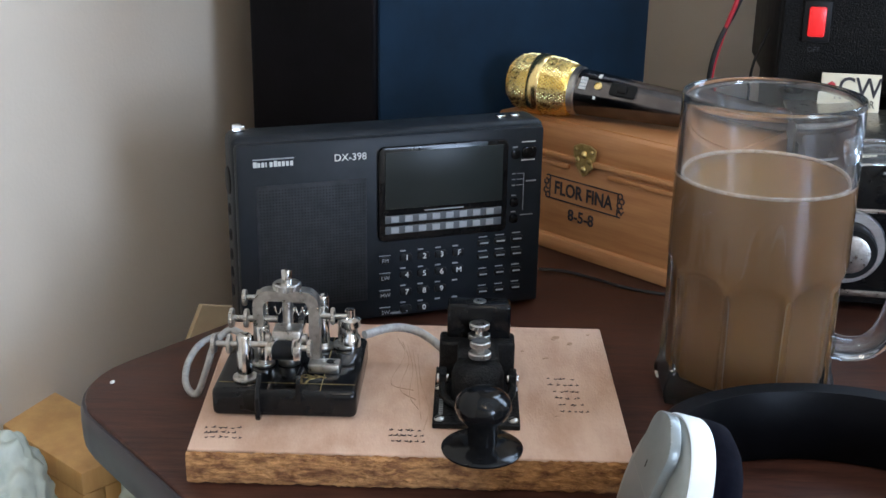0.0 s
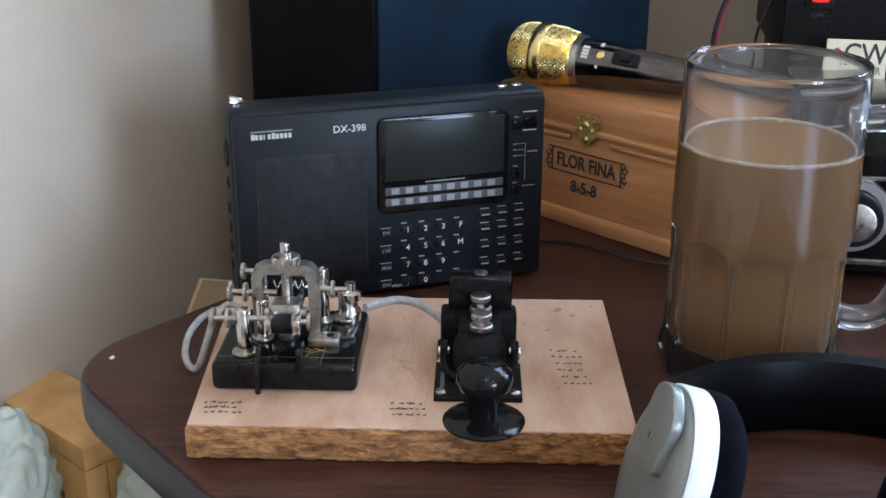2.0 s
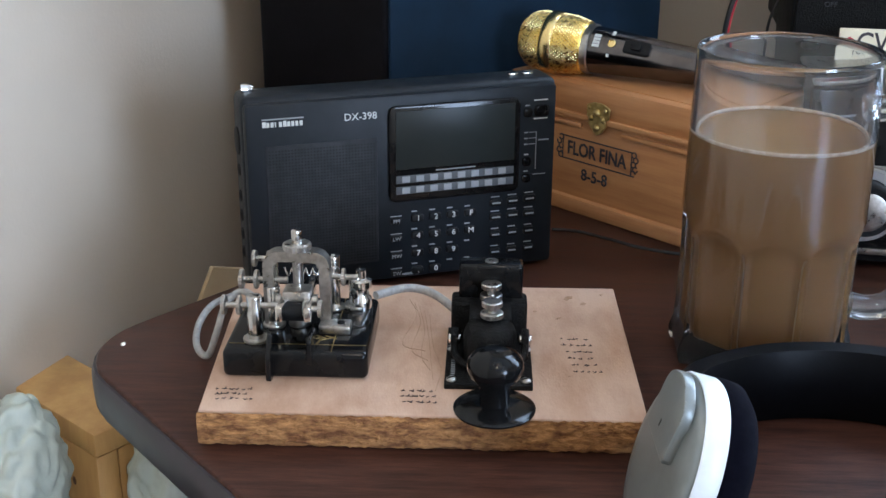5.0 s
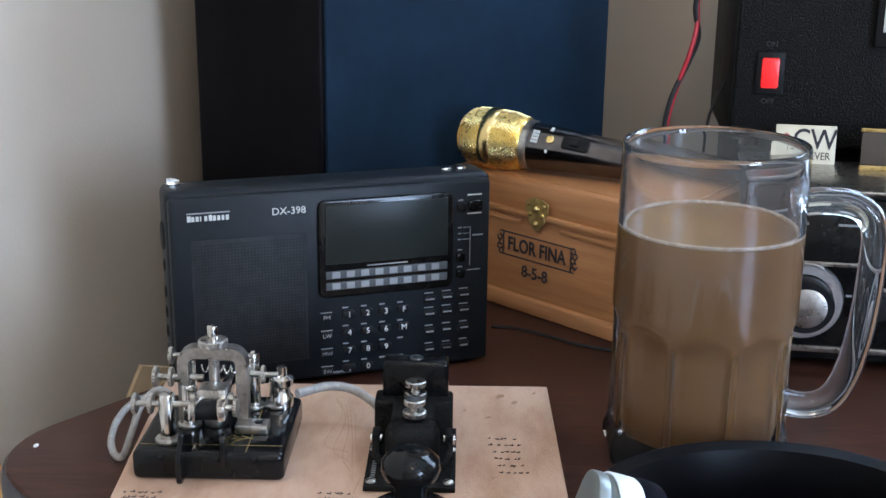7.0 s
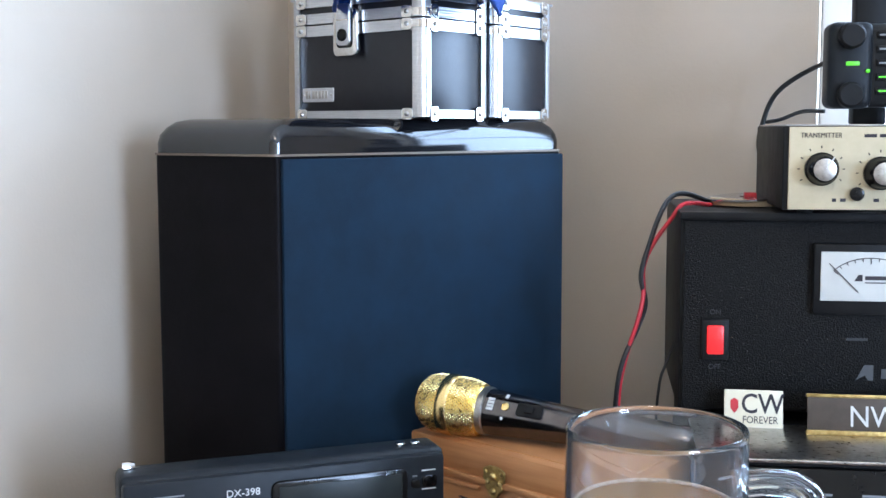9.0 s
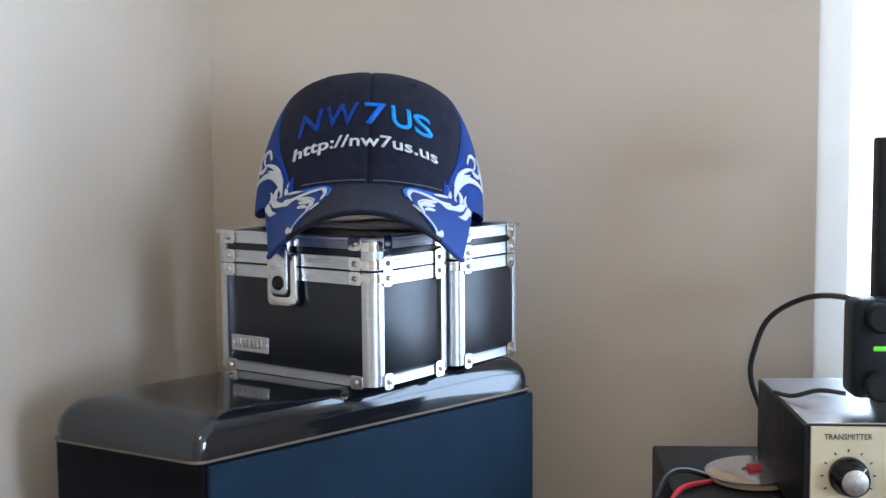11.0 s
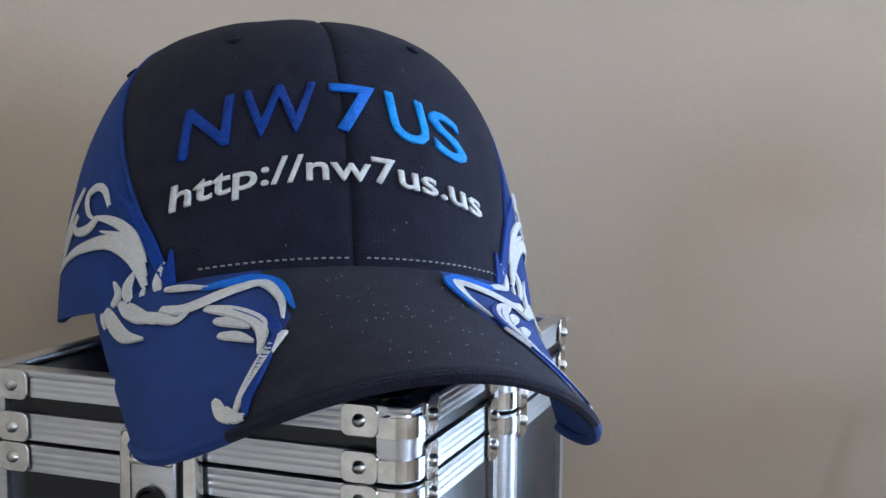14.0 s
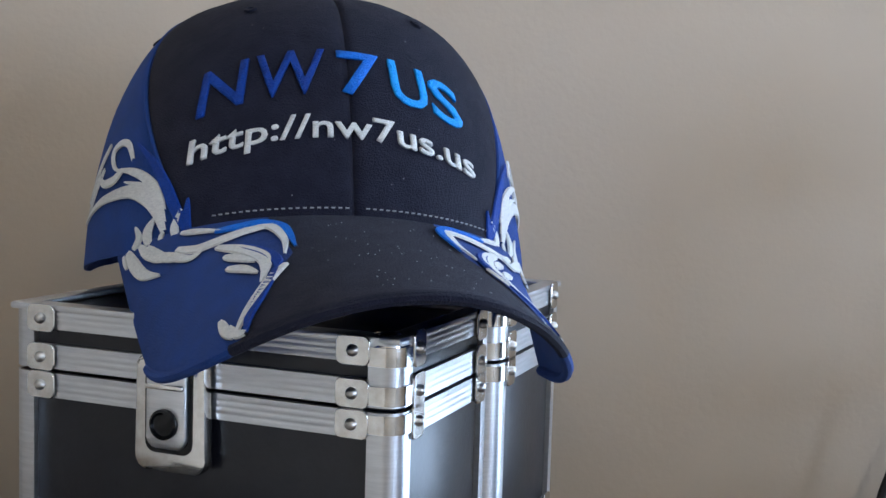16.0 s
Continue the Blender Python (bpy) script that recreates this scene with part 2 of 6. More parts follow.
def lathe(profile, seg=32, m=I4, bm=None, wobble=None):
    """profile: (radius, z) from bottom to top."""
    b = bmesh.new()
    rings = []
    for r, z in profile:
        if r < 1e-6:
            rings.append([b.verts.new((0, 0, z))])
        else:
            rings.append([b.verts.new((r * math.cos(2 * math.pi * i / seg), r * math.sin(2 * math.pi * i / seg), z)) for i in range(seg)])
    for a, c in zip(rings, rings[1:]):
        for i in range(seg):
            j = (i + 1) % seg
            q = [a[i % len(a)], a[j % len(a)], c[j % len(c)], c[i % len(c)]]
            q = list(dict.fromkeys(q))
            if len(q) > 2:
                b.faces.new(q)
    for ring in (rings[0], rings[-1]):
        if len(ring) > 2:
            b.faces.new(ring)
    b.transform(m)
    return merge(bm, b)


def cyl(r, z0, z1, seg=24, bevel=0.0, m=I4, bm=None):
    if bevel:
        k = bevel
        return lathe([(0, z0), (r - k, z0), (r - 0.3 * k, z0 + 0.3 * k), (r, z0 + k), (r, z1 - k), (r - 0.3 * k, z1 - 0.3 * k), (r - k, z1), (0, z1)], seg, m, bm)
    return lathe([(0, z0), (r, z0), (r, z1), (0, z1)], seg, m, bm)


def spline(points, n=10):
    p = [Vector(q) for q in points]
    p = [2 * p[0] - p[1]] + p + [2 * p[-1] - p[-2]]
    out = []
    for i in range(1, len(p) - 2):
        for k in range(n):
            t = k / n
            a, b, c, d = p[i - 1:i + 3]
            out.append(0.5 * ((2 * b) + (c - a) * t + (2 * a - 5 * b + 4 * c - d) * t * t + (3 * b - a - 3 * c + d) * t ** 3))
    out.append(p[-2])
    return out


def tube(points, r, seg=10, n=10, m=I4, bm=None, smooth=True, taper=None):
    pts = spline(points, n) if smooth else [Vector(q) for q in points]
    b = bmesh.new()
    rings = []
    up = None
    for i, p in enumerate(pts):
        d = (pts[min(i + 1, len(pts) - 1)] - pts[max(i - 1, 0)]).normalized()
        if up is None:
            up = d.orthogonal().normalized()
        up = (up - d * up.dot(d)).normalized()
        side = d.cross(up)
        k = r * (taper(i / (len(pts) - 1)) if taper else 1)
        rings.append([b.verts.new(p + k * (math.cos(2 * math.pi * j / seg) * up + math.sin(2 * math.pi * j / seg) * side)) for j in range(seg)])
    for a, c in zip(rings, rings[1:]):
        for j in range(seg):
            b.faces.new((a[j], a[(j + 1) % seg], c[(j + 1) % seg], c[j]))
    b.faces.new(rings[0])
    b.faces.new(rings[-1])
    b.transform(m)
    return merge(bm, b)


def text_bm(body, size, depth=0.0003, m=I4, align="CENTER", bm=None, bold=0.0, wide=1.0):
    cu = bpy.data.curves.new("lettering", "FONT")
    cu.body, cu.size, cu.extrude, cu.align_x, cu.align_y, cu.offset, cu.resolution_u = body, size, depth, align, "CENTER", bold, 3
    ob = new("lettering", cu)
    bpy.context.view_layer.update()
    me = bpy.data.meshes.new_from_object(ob.evaluated_get(bpy.context.evaluated_depsgraph_get()))
    b = bmesh.new()
    b.from_mesh(me)
    bpy.data.objects.remove(ob)
    bpy.data.curves.remove(cu)
    bpy.data.meshes.remove(me)
    for v in b.verts:
        v.co.x *= wide
    b.transform(m)
    return merge(bm, b)


UPRIGHT = pose(0, 0, 0, 90, 0, 0)     # flat lettering stood up, facing -y


def sphere(r, m=I4, seg=24, rings=14, bm=None):
    b = bmesh.new()
    bmesh.ops.create_uvsphere(b, u_segments=seg, v_segments=rings, radius=r)
    b.transform(m)
    return merge(bm, b)


# ---- the room ----
def structure(name, bm, material, label, m=I4, smooth=False):
    ob = part(name, bm, material, smooth=smooth)
    ob.matrix_world = m
    return tagged(ob, label, name.split("_")[0], kind="structure")


W0, W1, WZ0, WZ1 = 0.574, 1.74, 0.98, 2.06
RX, RY, RZ = 3.4, 3.3, 2.44
bm = box(-0.12, W0, 0, 0.14, 0, RZ)
box(W1, RX + 0.12, 0, 0.14, 0, RZ, bm=bm)
box(W0, W1, 0, 0.14, 0, WZ0, bm=bm)
box(W0, W1, 0, 0.14, WZ1, RZ, bm=bm)
structure("wall_back", bm, M_WALL, "plain beige painted wall behind the desk", ROOM)
structure("wall_side", box(-0.12, 0, -RY - 0.12, 0, 0, RZ), M_WALL, "plain beige painted wall beside the desk", ROOM)
bm = box(RX, RX + 0.12, -RY - 0.12, -3.15, 0, RZ)
box(RX, RX + 0.12, -2.05, 0, 0, RZ, bm=bm)
box(RX, RX + 0.12, -3.15, -2.05, 0, 0.85, bm=bm)
box(RX, RX + 0.12, -3.15, -2.05, 2.1, RZ, bm=bm)
structure("wall_far_side", bm, M_WALL, "plain beige painted wall with a window opening", ROOM)
structure("wall_rear", box(0, RX, -RY - 0.12, -RY, 0, RZ), M_WALL, "plain beige painted wall closing the room", ROOM)
structure("floor", box(-0.12, RX + 0.12, -RY - 0.12, 0.14, -0.1, 0), M_CARPET, "brown carpeted floor", ROOM)
structure("ceiling", box(-0.12, RX + 0.12, -RY - 0.12, 0.14, RZ, RZ + 0.1), M_CEIL, "white painted ceiling", ROOM)
structure("backdrop", box(-3, 6, 4.0, 4.05, -1, 6), M_SKYCARD, "overexposed bright sky outside", ROOM)


def window(name, m, w, h, label):
    win = thing(name, m, label, "window", kind="structure")
    f = 0.03
    bm = box(0, f, 0.05, 0.1, 0, h, 0.003)
    box(w - f, w, 0.05, 0.1, 0, h, 0.003, bm=bm)
    box(f, w - f, 0.05, 0.1, 0, f, 0.003, bm=bm)
    box(f, w - f, 0.05, 0.1, h - f, h, 0.003, bm=bm)
    box(f, w - f, 0.055, 0.095, h / 2 - 0.015, h / 2 + 0.015, 0.003, bm=bm)
    part("window_frame", bm, M_TRIM, win)
    for z0, z1 in ((f, h / 2 - 0.015), (h / 2 + 0.015, h - f)):
        pane = part("pane", box(f, w - f, 0.072, 0.076, z0, z1), M_PANE, win, smooth=False)
        pane.visible_shadow = False


window("window_1", ROOM @ pose(W0, 0, WZ0), W1 - W0, WZ1 - WZ0, "white framed window full of bright daylight")
window("window_2", ROOM @ pose(RX, -2.05, 0.85, 0, 0, -90), 1.1, 1.25, "white framed window in the far side wall")
lamp = thing("ceiling_lamp", pose(0.25, -0.55, 2.36), "round ceiling lamp with warm light", "lamp")
part("base", cyl(0.09, 0.05, 0.08, 32, 0.004), M_TRIM, lamp)
part("stem", cyl(0.012, -0.03, 0.05, 16), M_TRIM, lamp)

# ---- desk ----
DZ = 0.75


def rounded(points, r, n=7):
    """A polygon with corners rounded by the radius given for each."""
    out = []
    k = len(points)
    for i, (p, rad) in enumerate(zip(points, r)):
        p, a, c = Vector(p), Vector(points[i - 1]), Vector(points[(i + 1) % k])
        if not rad:
            out.append(tuple(p))
            continue
        u, v = (a - p).normalized(), (c - p).normalized()
        half = math.acos(max(-1, min(1, u.dot(v)))) / 2
        d = rad / math.tan(half)
        s, e = p + u * d, p + v * d
        mid = p + (u + v).normalized() * (rad / math.sin(half))
        a0 = math.atan2(s.y - mid.y, s.x - mid.x)
        a1 = math.atan2(e.y - mid.y, e.x - mid.x)
        da = (a1 - a0 + math.pi) % (2 * math.pi) - math.pi
        out += [(mid.x + rad * math.cos(a0 + da * q / n), mid.y + rad * math.sin(a0 + da * q / n)) for q in range(n + 1)]
    return out


def outward(points):
    """Unit normals of an outline, pointing out of it."""
    c = sum((Vector(p) for p in points), Vector((0, 0))) / len(points)
    out = []
    for i, p in enumerate(points):
        d = (Vector(points[(i + 1) % len(points)]) - Vector(points[i - 1])).normalized()
        n = Vector((d.y, -d.x))
        out.append(tuple(n if n.dot(Vector(p) - c) > 0 else -n))
    return out


desk_outline = rounded([(-0.1985, 0.6735), (0.170, 0.244), (0.35, 0.16), (1.2, 0.16), (1.2, 0.80), (0.30, 1.16), (-0.016, 0.905)], [0.055, 0, 0, 0, 0, 0, 0])
desk_outline = [tuple(Vector(p) + Vector(n) * 0.0045) for p, n in zip(desk_outline, outward(desk_outline))]
desk = thing("desk", pose(0, 0, 0), "dark walnut laminate corner desk with rounded corner", "desk")
part("desktop", prism(desk_outline, DZ - 0.028, DZ, 0.0015), M_DESK, desk)
b = bmesh.new()
prev = None
for (x, y), (nx, ny) in zip(desk_outline, outward(desk_outline)):
    ring = [b.verts.new((x + nx * o, y + ny * o, DZ + z)) for o, z in ((-0.001, -0.0022), (0.0016, -0.0026), (0.0028, -0.006), (0.0030, -0.014), (0.0026, -0.025), (0.001, -0.0295), (-0.001, -0.0295))]
    if prev:
        for j in range(len(ring)):
            k = (j + 1) % len(ring)
            b.faces.new((prev[j], prev[k], ring[k], ring[j]))
    else:
        first = ring
    prev = ring
for j in range(len(first)):
    k = (j + 1) % len(first)
    b.faces.new((prev[j], prev[k], first[k], first[j]))
part("edge_band", b, M_EDGE, desk, "dark worn rubber edge band")
for x, y in ((0.02, 0.72), (0.95, 0.85), (0.95, 0.28), (0.33, 0.28)):
    part("leg", box(x - 0.025, x + 0.025, y - 0.025, y + 0.025, 0, DZ - 0.03, 0.004), M_BLACKM, desk)
tagged(part("paint_fleck", sphere(0.0016, pose(-0.1735, 0.680, DZ + 0.0004) @ Matrix.Diagonal((1, 1.6, 0.5, 1)), 8, 6), M_TRIM), "tiny white paint fleck on the desk", "fleck")


# ---- speaker cabinet ----
S_MID, S_R, S_L = Vector((-0.030, 0.940)), Vector((0.2125, 1.152)), Vector((-0.143, 1.016))
S_B = S_R + (S_L - S_MID)
SPK = 1.0895
spk = thing("loudspeaker", pose(0, 0, 0), "tall black floor loudspeaker with blue-black cloth front and glossy top", "loudspeaker")
foot = [tuple(S_MID), tuple(S_R), tuple(S_B), tuple(S_L)]
part("cabinet", prism(rounded(foot, [0.004] * 4, 3), 0.02, SPK, 0.0), M_DARKV, spk)
fn = Vector(((S_R - S_MID).y, -(S_R - S_MID).x)).normalized()
g0, g1 = S_MID + (S_R - S_MID) * 0.012, S_MID + (S_R - S_MID) * 0.995
part("grille_cloth", prism([tuple(g0), tuple(g0 + fn * 0.004), tuple(g1 + fn * 0.004), tuple(g1)], 0.10, SPK - 0.002, 0.0012), M_CLOTH, spk, "blue-black woven grille cloth")
part("plinth", prism([tuple(S_MID * 0.98 + S_B * 0.02), tuple(S_R), tuple(S_B), tuple(S_L)], 0.0, 0.02), M_BLACKM, spk)


def grow(points, d):
    c = sum((Vector(p) for p in points), Vector((0, 0))) / len(points)
    return [tuple(Vector(p) + (Vector(p) - c).normalized() * d) for p in points]


part("trim_line", prism(rounded(grow(foot, 0.004), [0.008] * 4, 4), SPK, SPK + 0.002), M_TRIMLINE, spk, "thin brownish metal trim line")
rows = []
bm = bmesh.new()
for d, z in ((0.005, 0.002), (0.005, 0.010), (0.003, 0.0165), (-0.002, 0.0225), (-0.010, 0.0275), (-0.020, 0.0295), (-0.028, 0.030)):
    ring = [bm.verts.new((x, y, SPK + z)) for x, y in rounded(grow(foot, d), [0.014] * 4, 5)]
    if rows:
        for i in range(len(ring)):
            j = (i + 1) % len(ring)
            bm.faces.new((rows[-1][i], rows[-1][j], ring[j], ring[i]))
    rows.append(ring)
bm.faces.new(rows[-1])
bm.faces.new(rows[0])
part("top_cap", bm, M_PIANO, spk, "glossy black rounded top cap", angle=60)
CZ = SPK + 0.0305


# ---- two aluminium-edged cases ----
def small_case(m, label):
    """Local x runs along the end face, y along the front face, z up; the front is at x = 0."""
    c = thing("case", m, label, "case", "small cases on the loudspeaker")
    L, D, H, LID = 0.1590, 0.0914, 0.1075, 0.024
    a, t = 0.0112, 0.0022
    part("body", box(t, D - t, t, L - t, 0.002, H - LID - 0.0006, 0.001), M_CASE, c)
    lid = part("lid", box(t, D - t, t, L - t, H - LID + 0.0006, H - t, 0.001), M_CASE, c)

    def rail(name, b, parent=None):
        part(name, b, M_ALU, parent or c, "brushed aluminium edge")
    # upright corner posts
    for x in (0, D):
        for y in (0, L):
            for z0, z1, par in ((0.001, H - LID - 0.0008, None), (H - LID + 0.0008, H, lid)):
                sx, sy = (1 if x == 0 else -1), (1 if y == 0 else -1)
                pts = rounded([(x, y), (x + sx * a, y), (x + sx * a, y + sy * t), (x + sx * t, y + sy * t), (x + sx * t, y + sy * a), (x, y + sy * a)], [0.0075, 0, 0, 0, 0, 0], 7)
                rail("corner_post", prism(pts, z0, z1), par)
    # level rails on the four faces
    for z0, z1, par in ((0.0, 0.007, None), (H - LID - 0.0100, H - LID - 0.0008, None), (H - LID + 0.0008, H - LID + 0.0098, lid), (H - 0.0085, H, lid)):
        for q in ((0.0004, t + 0.0006, a, L - a), (D - t - 0.0006, D - 0.0004, a, L - a), (a, D - a, 0.0004, t + 0.0006), (a, D - a, L - t - 0.0006, L - 0.0004)):
            along_y = q[3] - q[2] > q[1] - q[0]
            lo, hi = (q[0], q[1]) if along_y else (q[2], q[3])
            near = lo < 0.5 * (D if along_y else L)
            face_d, back = (lo, hi) if near else (hi, lo)
            dent = 0.00012 if near else -0.00012
            prof = [(back, z0), (face_d, z0)]
            for k in range(1, 4):
                zz = z0 + (z1 - z0) * k / 4
                prof += [(face_d, zz - 0.0004), (face_d + dent, zz), (face_d, zz + 0.0004)]
            prof += [(face_d, z1), (back, z1)]
            if along_y:
                lay = Matrix(((1, 0, 0, 0), (0, 0, 1, 0), (0, 1, 0, 0), (0, 0, 0, 1)))
                b = prism(prof, q[2], q[3], m=lay)
            else:
                lay = Matrix(((0, 0, 1, 0), (1, 0, 0, 0), (0, 1, 0, 0), (0, 0, 0, 1)))
                b = prism(prof, q[0], q[1], m=lay)
            rail("rail", b, par)
    b = box(0.0, D, 0.0, 0.0085, H - 0.002, H + 0.0006, 0.0008)
    box(0.0, D, L - 0.0085, L, H - 0.002, H + 0.0006, 0.0008, bm=b)
    box(0.0, 0.0085, 0.0085, L - 0.0085, H - 0.002, H + 0.0006, 0.0008, bm=b)
    box(D - 0.0085, D, 0.0085, L - 0.0085, H - 0.002, H + 0.0006, 0.0008, bm=b)
    rail("top_rail", b, lid)
    # riveted corner plates
    for z, par in ((0.0035, None), (H - LID - 0.0052, None), (H - LID + 0.0052, lid), (H - 0.0045, lid)):
        for face, ys in (("front", (0.0165, L - 0.0150)), ("end", (0.0149, D - 0.0149))):
            for k, y in enumerate(ys):
                if face == "front":
                    mm = pose(-0.0002, y, z, 0, -90, 0)
                else:
                    mm = pose(y, -0.0002, z, 90, 0, 0)
                plate = part("corner_plate", prism(rounded([(-0.0050, -0.0062), (0.0050, -0.0062), (0.0050, 0.0062), (-0.0050, 0.0062)], [0.0024] * 4, 4), 0, 0.0010, 0.0003, mm, 1), M_CHROME, par or c)
                part("rivet", lathe([(0, 0), (0.0022, 0), (0.0018, 0.0012), (0.0009, 0.0018), (0, 0.0019)], 12, mm @ pose(0, 0, 0.0009)), M_STEEL, par or c)
    # chrome bands that wrap the near corner, and its rounded cap
    for z, par in ((H - LID - 0.0048, None), (H - LID + 0.0048, lid), (H - 0.0062, lid)):
        outer = [(0.0075 + 0.0083 * math.cos(radians(270 - 90 * k / 10)), 0.0075 + 0.0083 * math.sin(radians(270 - 90 * k / 10))) for k in range(11)]
        inner = [(0.0075 + 0.0076 * math.cos(radians(180 + 90 * k / 10)), 0.0075 + 0.0076 * math.sin(radians(180 + 90 * k / 10))) for k in range(11)]
        part("corner_band", prism([(0.0110, -0.0008)] + outer + [(-0.0008, 0.0110), (-0.0001, 0.0110)] + inner + [(0.0110, -0.0001)], z - 0.0032, z + 0.0032), M_CHROME, par or c)
    part("corner_ball", lathe([(0.0080, 0), (0.0083, 0.003), (0.0074, 0.006), (0.0045, 0.0078), (0, 0.0084)], 24, pose(0.0077, 0.0077, H - 0.0072)), M_CHROME, lid, "polished rounded corner cap")
    # latch
    ly = 0.0840
    LZ = H - LID - 0.0080
    frame_out = [(-0.0215, -0.0148), (0.0190, -0.0140), (0.0190, 0.0140), (-0.0215, 0.0148)]
    latch = part("latch", prism(rounded(frame_out, [0.0055, 0.003, 0.003, 0.0055], 6), 0.0, 0.0052, 0.0013, pose(-0.001, ly, LZ, 0, -90, 0), 2), M_CHROME, c, "chrome spring latch")
    part("latch_well", prism(rounded([(-0.0145, -0.0096), (0.0192, -0.0096), (0.0192, 0.0096), (-0.0145, 0.0096)], [0.004] * 4, 5), 0.0, 0.0006, 0.0, pose(-0.0060, ly, LZ, 0, -90, 0), 2), M_BLACKG, latch)
    part("latch_plate", prism(rounded([(-0.0125, -0.0080), (0.0235, -0.0080), (0.0235, 0.0080), (-0.0125, 0.0080)], [0.004] * 4, 4), 0.0, 0.0026, 0.0009, pose(-0.0062, ly, LZ, 0, -90, 0), 2), M_ALU, latch)
    part("latch_step", box(-0.0102, -0.0080, ly - 0.0078, ly + 0.0078, LZ + 0.0085, LZ + 0.0105, 0.0008), M_CHROME, latch)
    part("latch_button", lathe([(0.0054, 0), (0.0054, 0.0016), (0.0044, 0.0022), (0.0040, 0.001), (0.0026, 0.0006), (0, 0.0012)], 24, pose(-0.0087, ly, LZ - 0.0035, 0, -90, 0)), M_BLACKG, latch)
    part("latch_hook", box(-0.0068, 0.0, ly - 0.0075, ly + 0.0075, H - LID + 0.004, H - 0.003, 0.0016), M_CHROME, lid)
    # name plate with raised, unreadable letters
    b = prism(rounded([(0, 0), (0.0125, 0), (0.0125, 0.040), (0, 0.040)], [0.0012] * 4, 3), 0, 0.0012, 0.0003, pose(0.0018, 0.1050, 0.0150, 0, -90, 0), 1)
    plate = part("name_plate", b, M_ALU, c)
    b = None
    for k, w in enumerate((0.0032, 0.0016, 0.0036, 0.003, 0.0034, 0.0028, 0.003)):
        b = box(0.0002, 0.0012, 0.1405 - k * 0.0042 - w, 0.1405 - k * 0.0042, 0.0180, 0.0250, 0.0003, bm=b)
    part("raised_marking", b, M_STEEL, plate)
    for y in (0.1075, 0.1425):
        part("rivet", lathe([(0, 0), (0.0013, 0), (0.0008, 0.0009), (0, 0.001)], 10, pose(0.0008, y, 0.0212, 0, -90, 0)), M_STEEL, plate)
    return c


CASE_TURN = 50.1
u = Vector((math.cos(radians(CASE_TURN)), math.sin(radians(CASE_TURN)), 0))
case_a = small_case(pose(0.0826, 1.0146, CZ, 0, 0, CASE_TURN), "black carrying case with aluminium edges and a chrome latch")
case_b = copy_thing(case_a, pose(0.0826 + u.x * 0.0995, 1.0146 + u.y * 0.0995, CZ, 0, 0, CASE_TURN + 0.6))
tagged(case_b, "black aluminium-edged case standing behind the other")


# ---- cap ----
CA, CB, CH = 0.0914, 0.0925, 0.1126


def crown(a, z, out=0.0):
    """A point of the crown: a is the turn from the front, z the height over its rim."""
    k = max(0.0, min(1.0, z / CH))
    th = math.asin(k ** (1 / 0.92))
    rho = max(0.0, math.cos(th)) ** 0.50
    front = max(0.0, math.cos(a))
    rho *= 1 - 0.017 * front * math.sin(math.pi * k) - 0.03 * front * k
    taper = 1 - 0.05 * k
    back = CB + 0.010 * max(0.0, -math.cos(a))
    return Vector(((CA * rho * taper + out) * math.sin(a), -(back * rho * taper + out) * math.cos(a), z + out * 0.5 * k))


def patch(f, n, m, thick, bm=None):
    """A sheet with thickness from f(s, t, out)."""
    b = bmesh.new()
    for side, o in enumerate((0.0, thick)):
        g = [[b.verts.new(f(i / n, j / m, o)) for j in range(m + 1)] for i in range(n + 1)]
        for i in range(n):
            for j in range(m):
                b.faces.new((g[i][j], g[i + 1][j], g[i + 1][j + 1], g[i][j + 1]))
        if side == 0:
            g0 = g
    for i in range(n):
        b.faces.new((g0[i][0], g0[i + 1][0], g[i + 1][0], g[i][0]))
        b.faces.new((g0[i][m], g0[i + 1][m], g[i + 1][m], g[i][m]))
    for j in range(m):
        b.faces.new((g0[0][j], g0[0][j + 1], g[0][j + 1], g[0][j]))
        b.faces.new((g0[n][j], g0[n][j + 1], g[n][j + 1], g[n][j]))
    bmesh.ops.remove_doubles(b, verts=b.verts, dist=1e-6)
    return merge(bm, b)


CAP = pose(0.0807, 1.1535, 1.2332, -12.6, 1.7, -1.4)
cap = thing("baseball_cap", CAP, "navy and royal blue baseball cap with embroidered lettering and white flames", "cap")


def zt(t):
    return CH * math.sin(t * math.pi / 2) ** 0.92 * 0.9985


def front_seam(k):
    """Turn of the seam between front and side panels, by height."""
    return radians(36 + 46 * k)


def side_seam(k):
    return radians(116)


def rear_seam(k):
    return math.pi


def middle_seam(k):
    return 0.0


def rim(a):
    """Height of the lower edge: it rises to the back, where the cap rests on the case, and arches over the rear opening."""
    low = max(0.0, 0.226 * crown(a, 0.0).y - 0.003)
    away = (math.pi - abs(a)) / radians(32)
    return low + (0.036 * math.sqrt(1 - away * away) if away < 1 else 0.0)


def gore(f0, f1, side):
    def f(s, t, o):
        z = zt(t)
        k = z / CH
        a = side * (f0(k) + (f1(k) - f0(k)) * s)
        groove = 0.0013 * math.exp(-((min(s, 1 - s) / 0.022) ** 2))
        low = rim(a)
        z = low + (CH * 0.9985 - low) * (z / (CH * 0.9985))
        ripple = 0.0006 * noise.noise(Vector((a * 3.0, z * 40, 2.0)))
        return crown(a, z, o - groove + ripple)
    return f


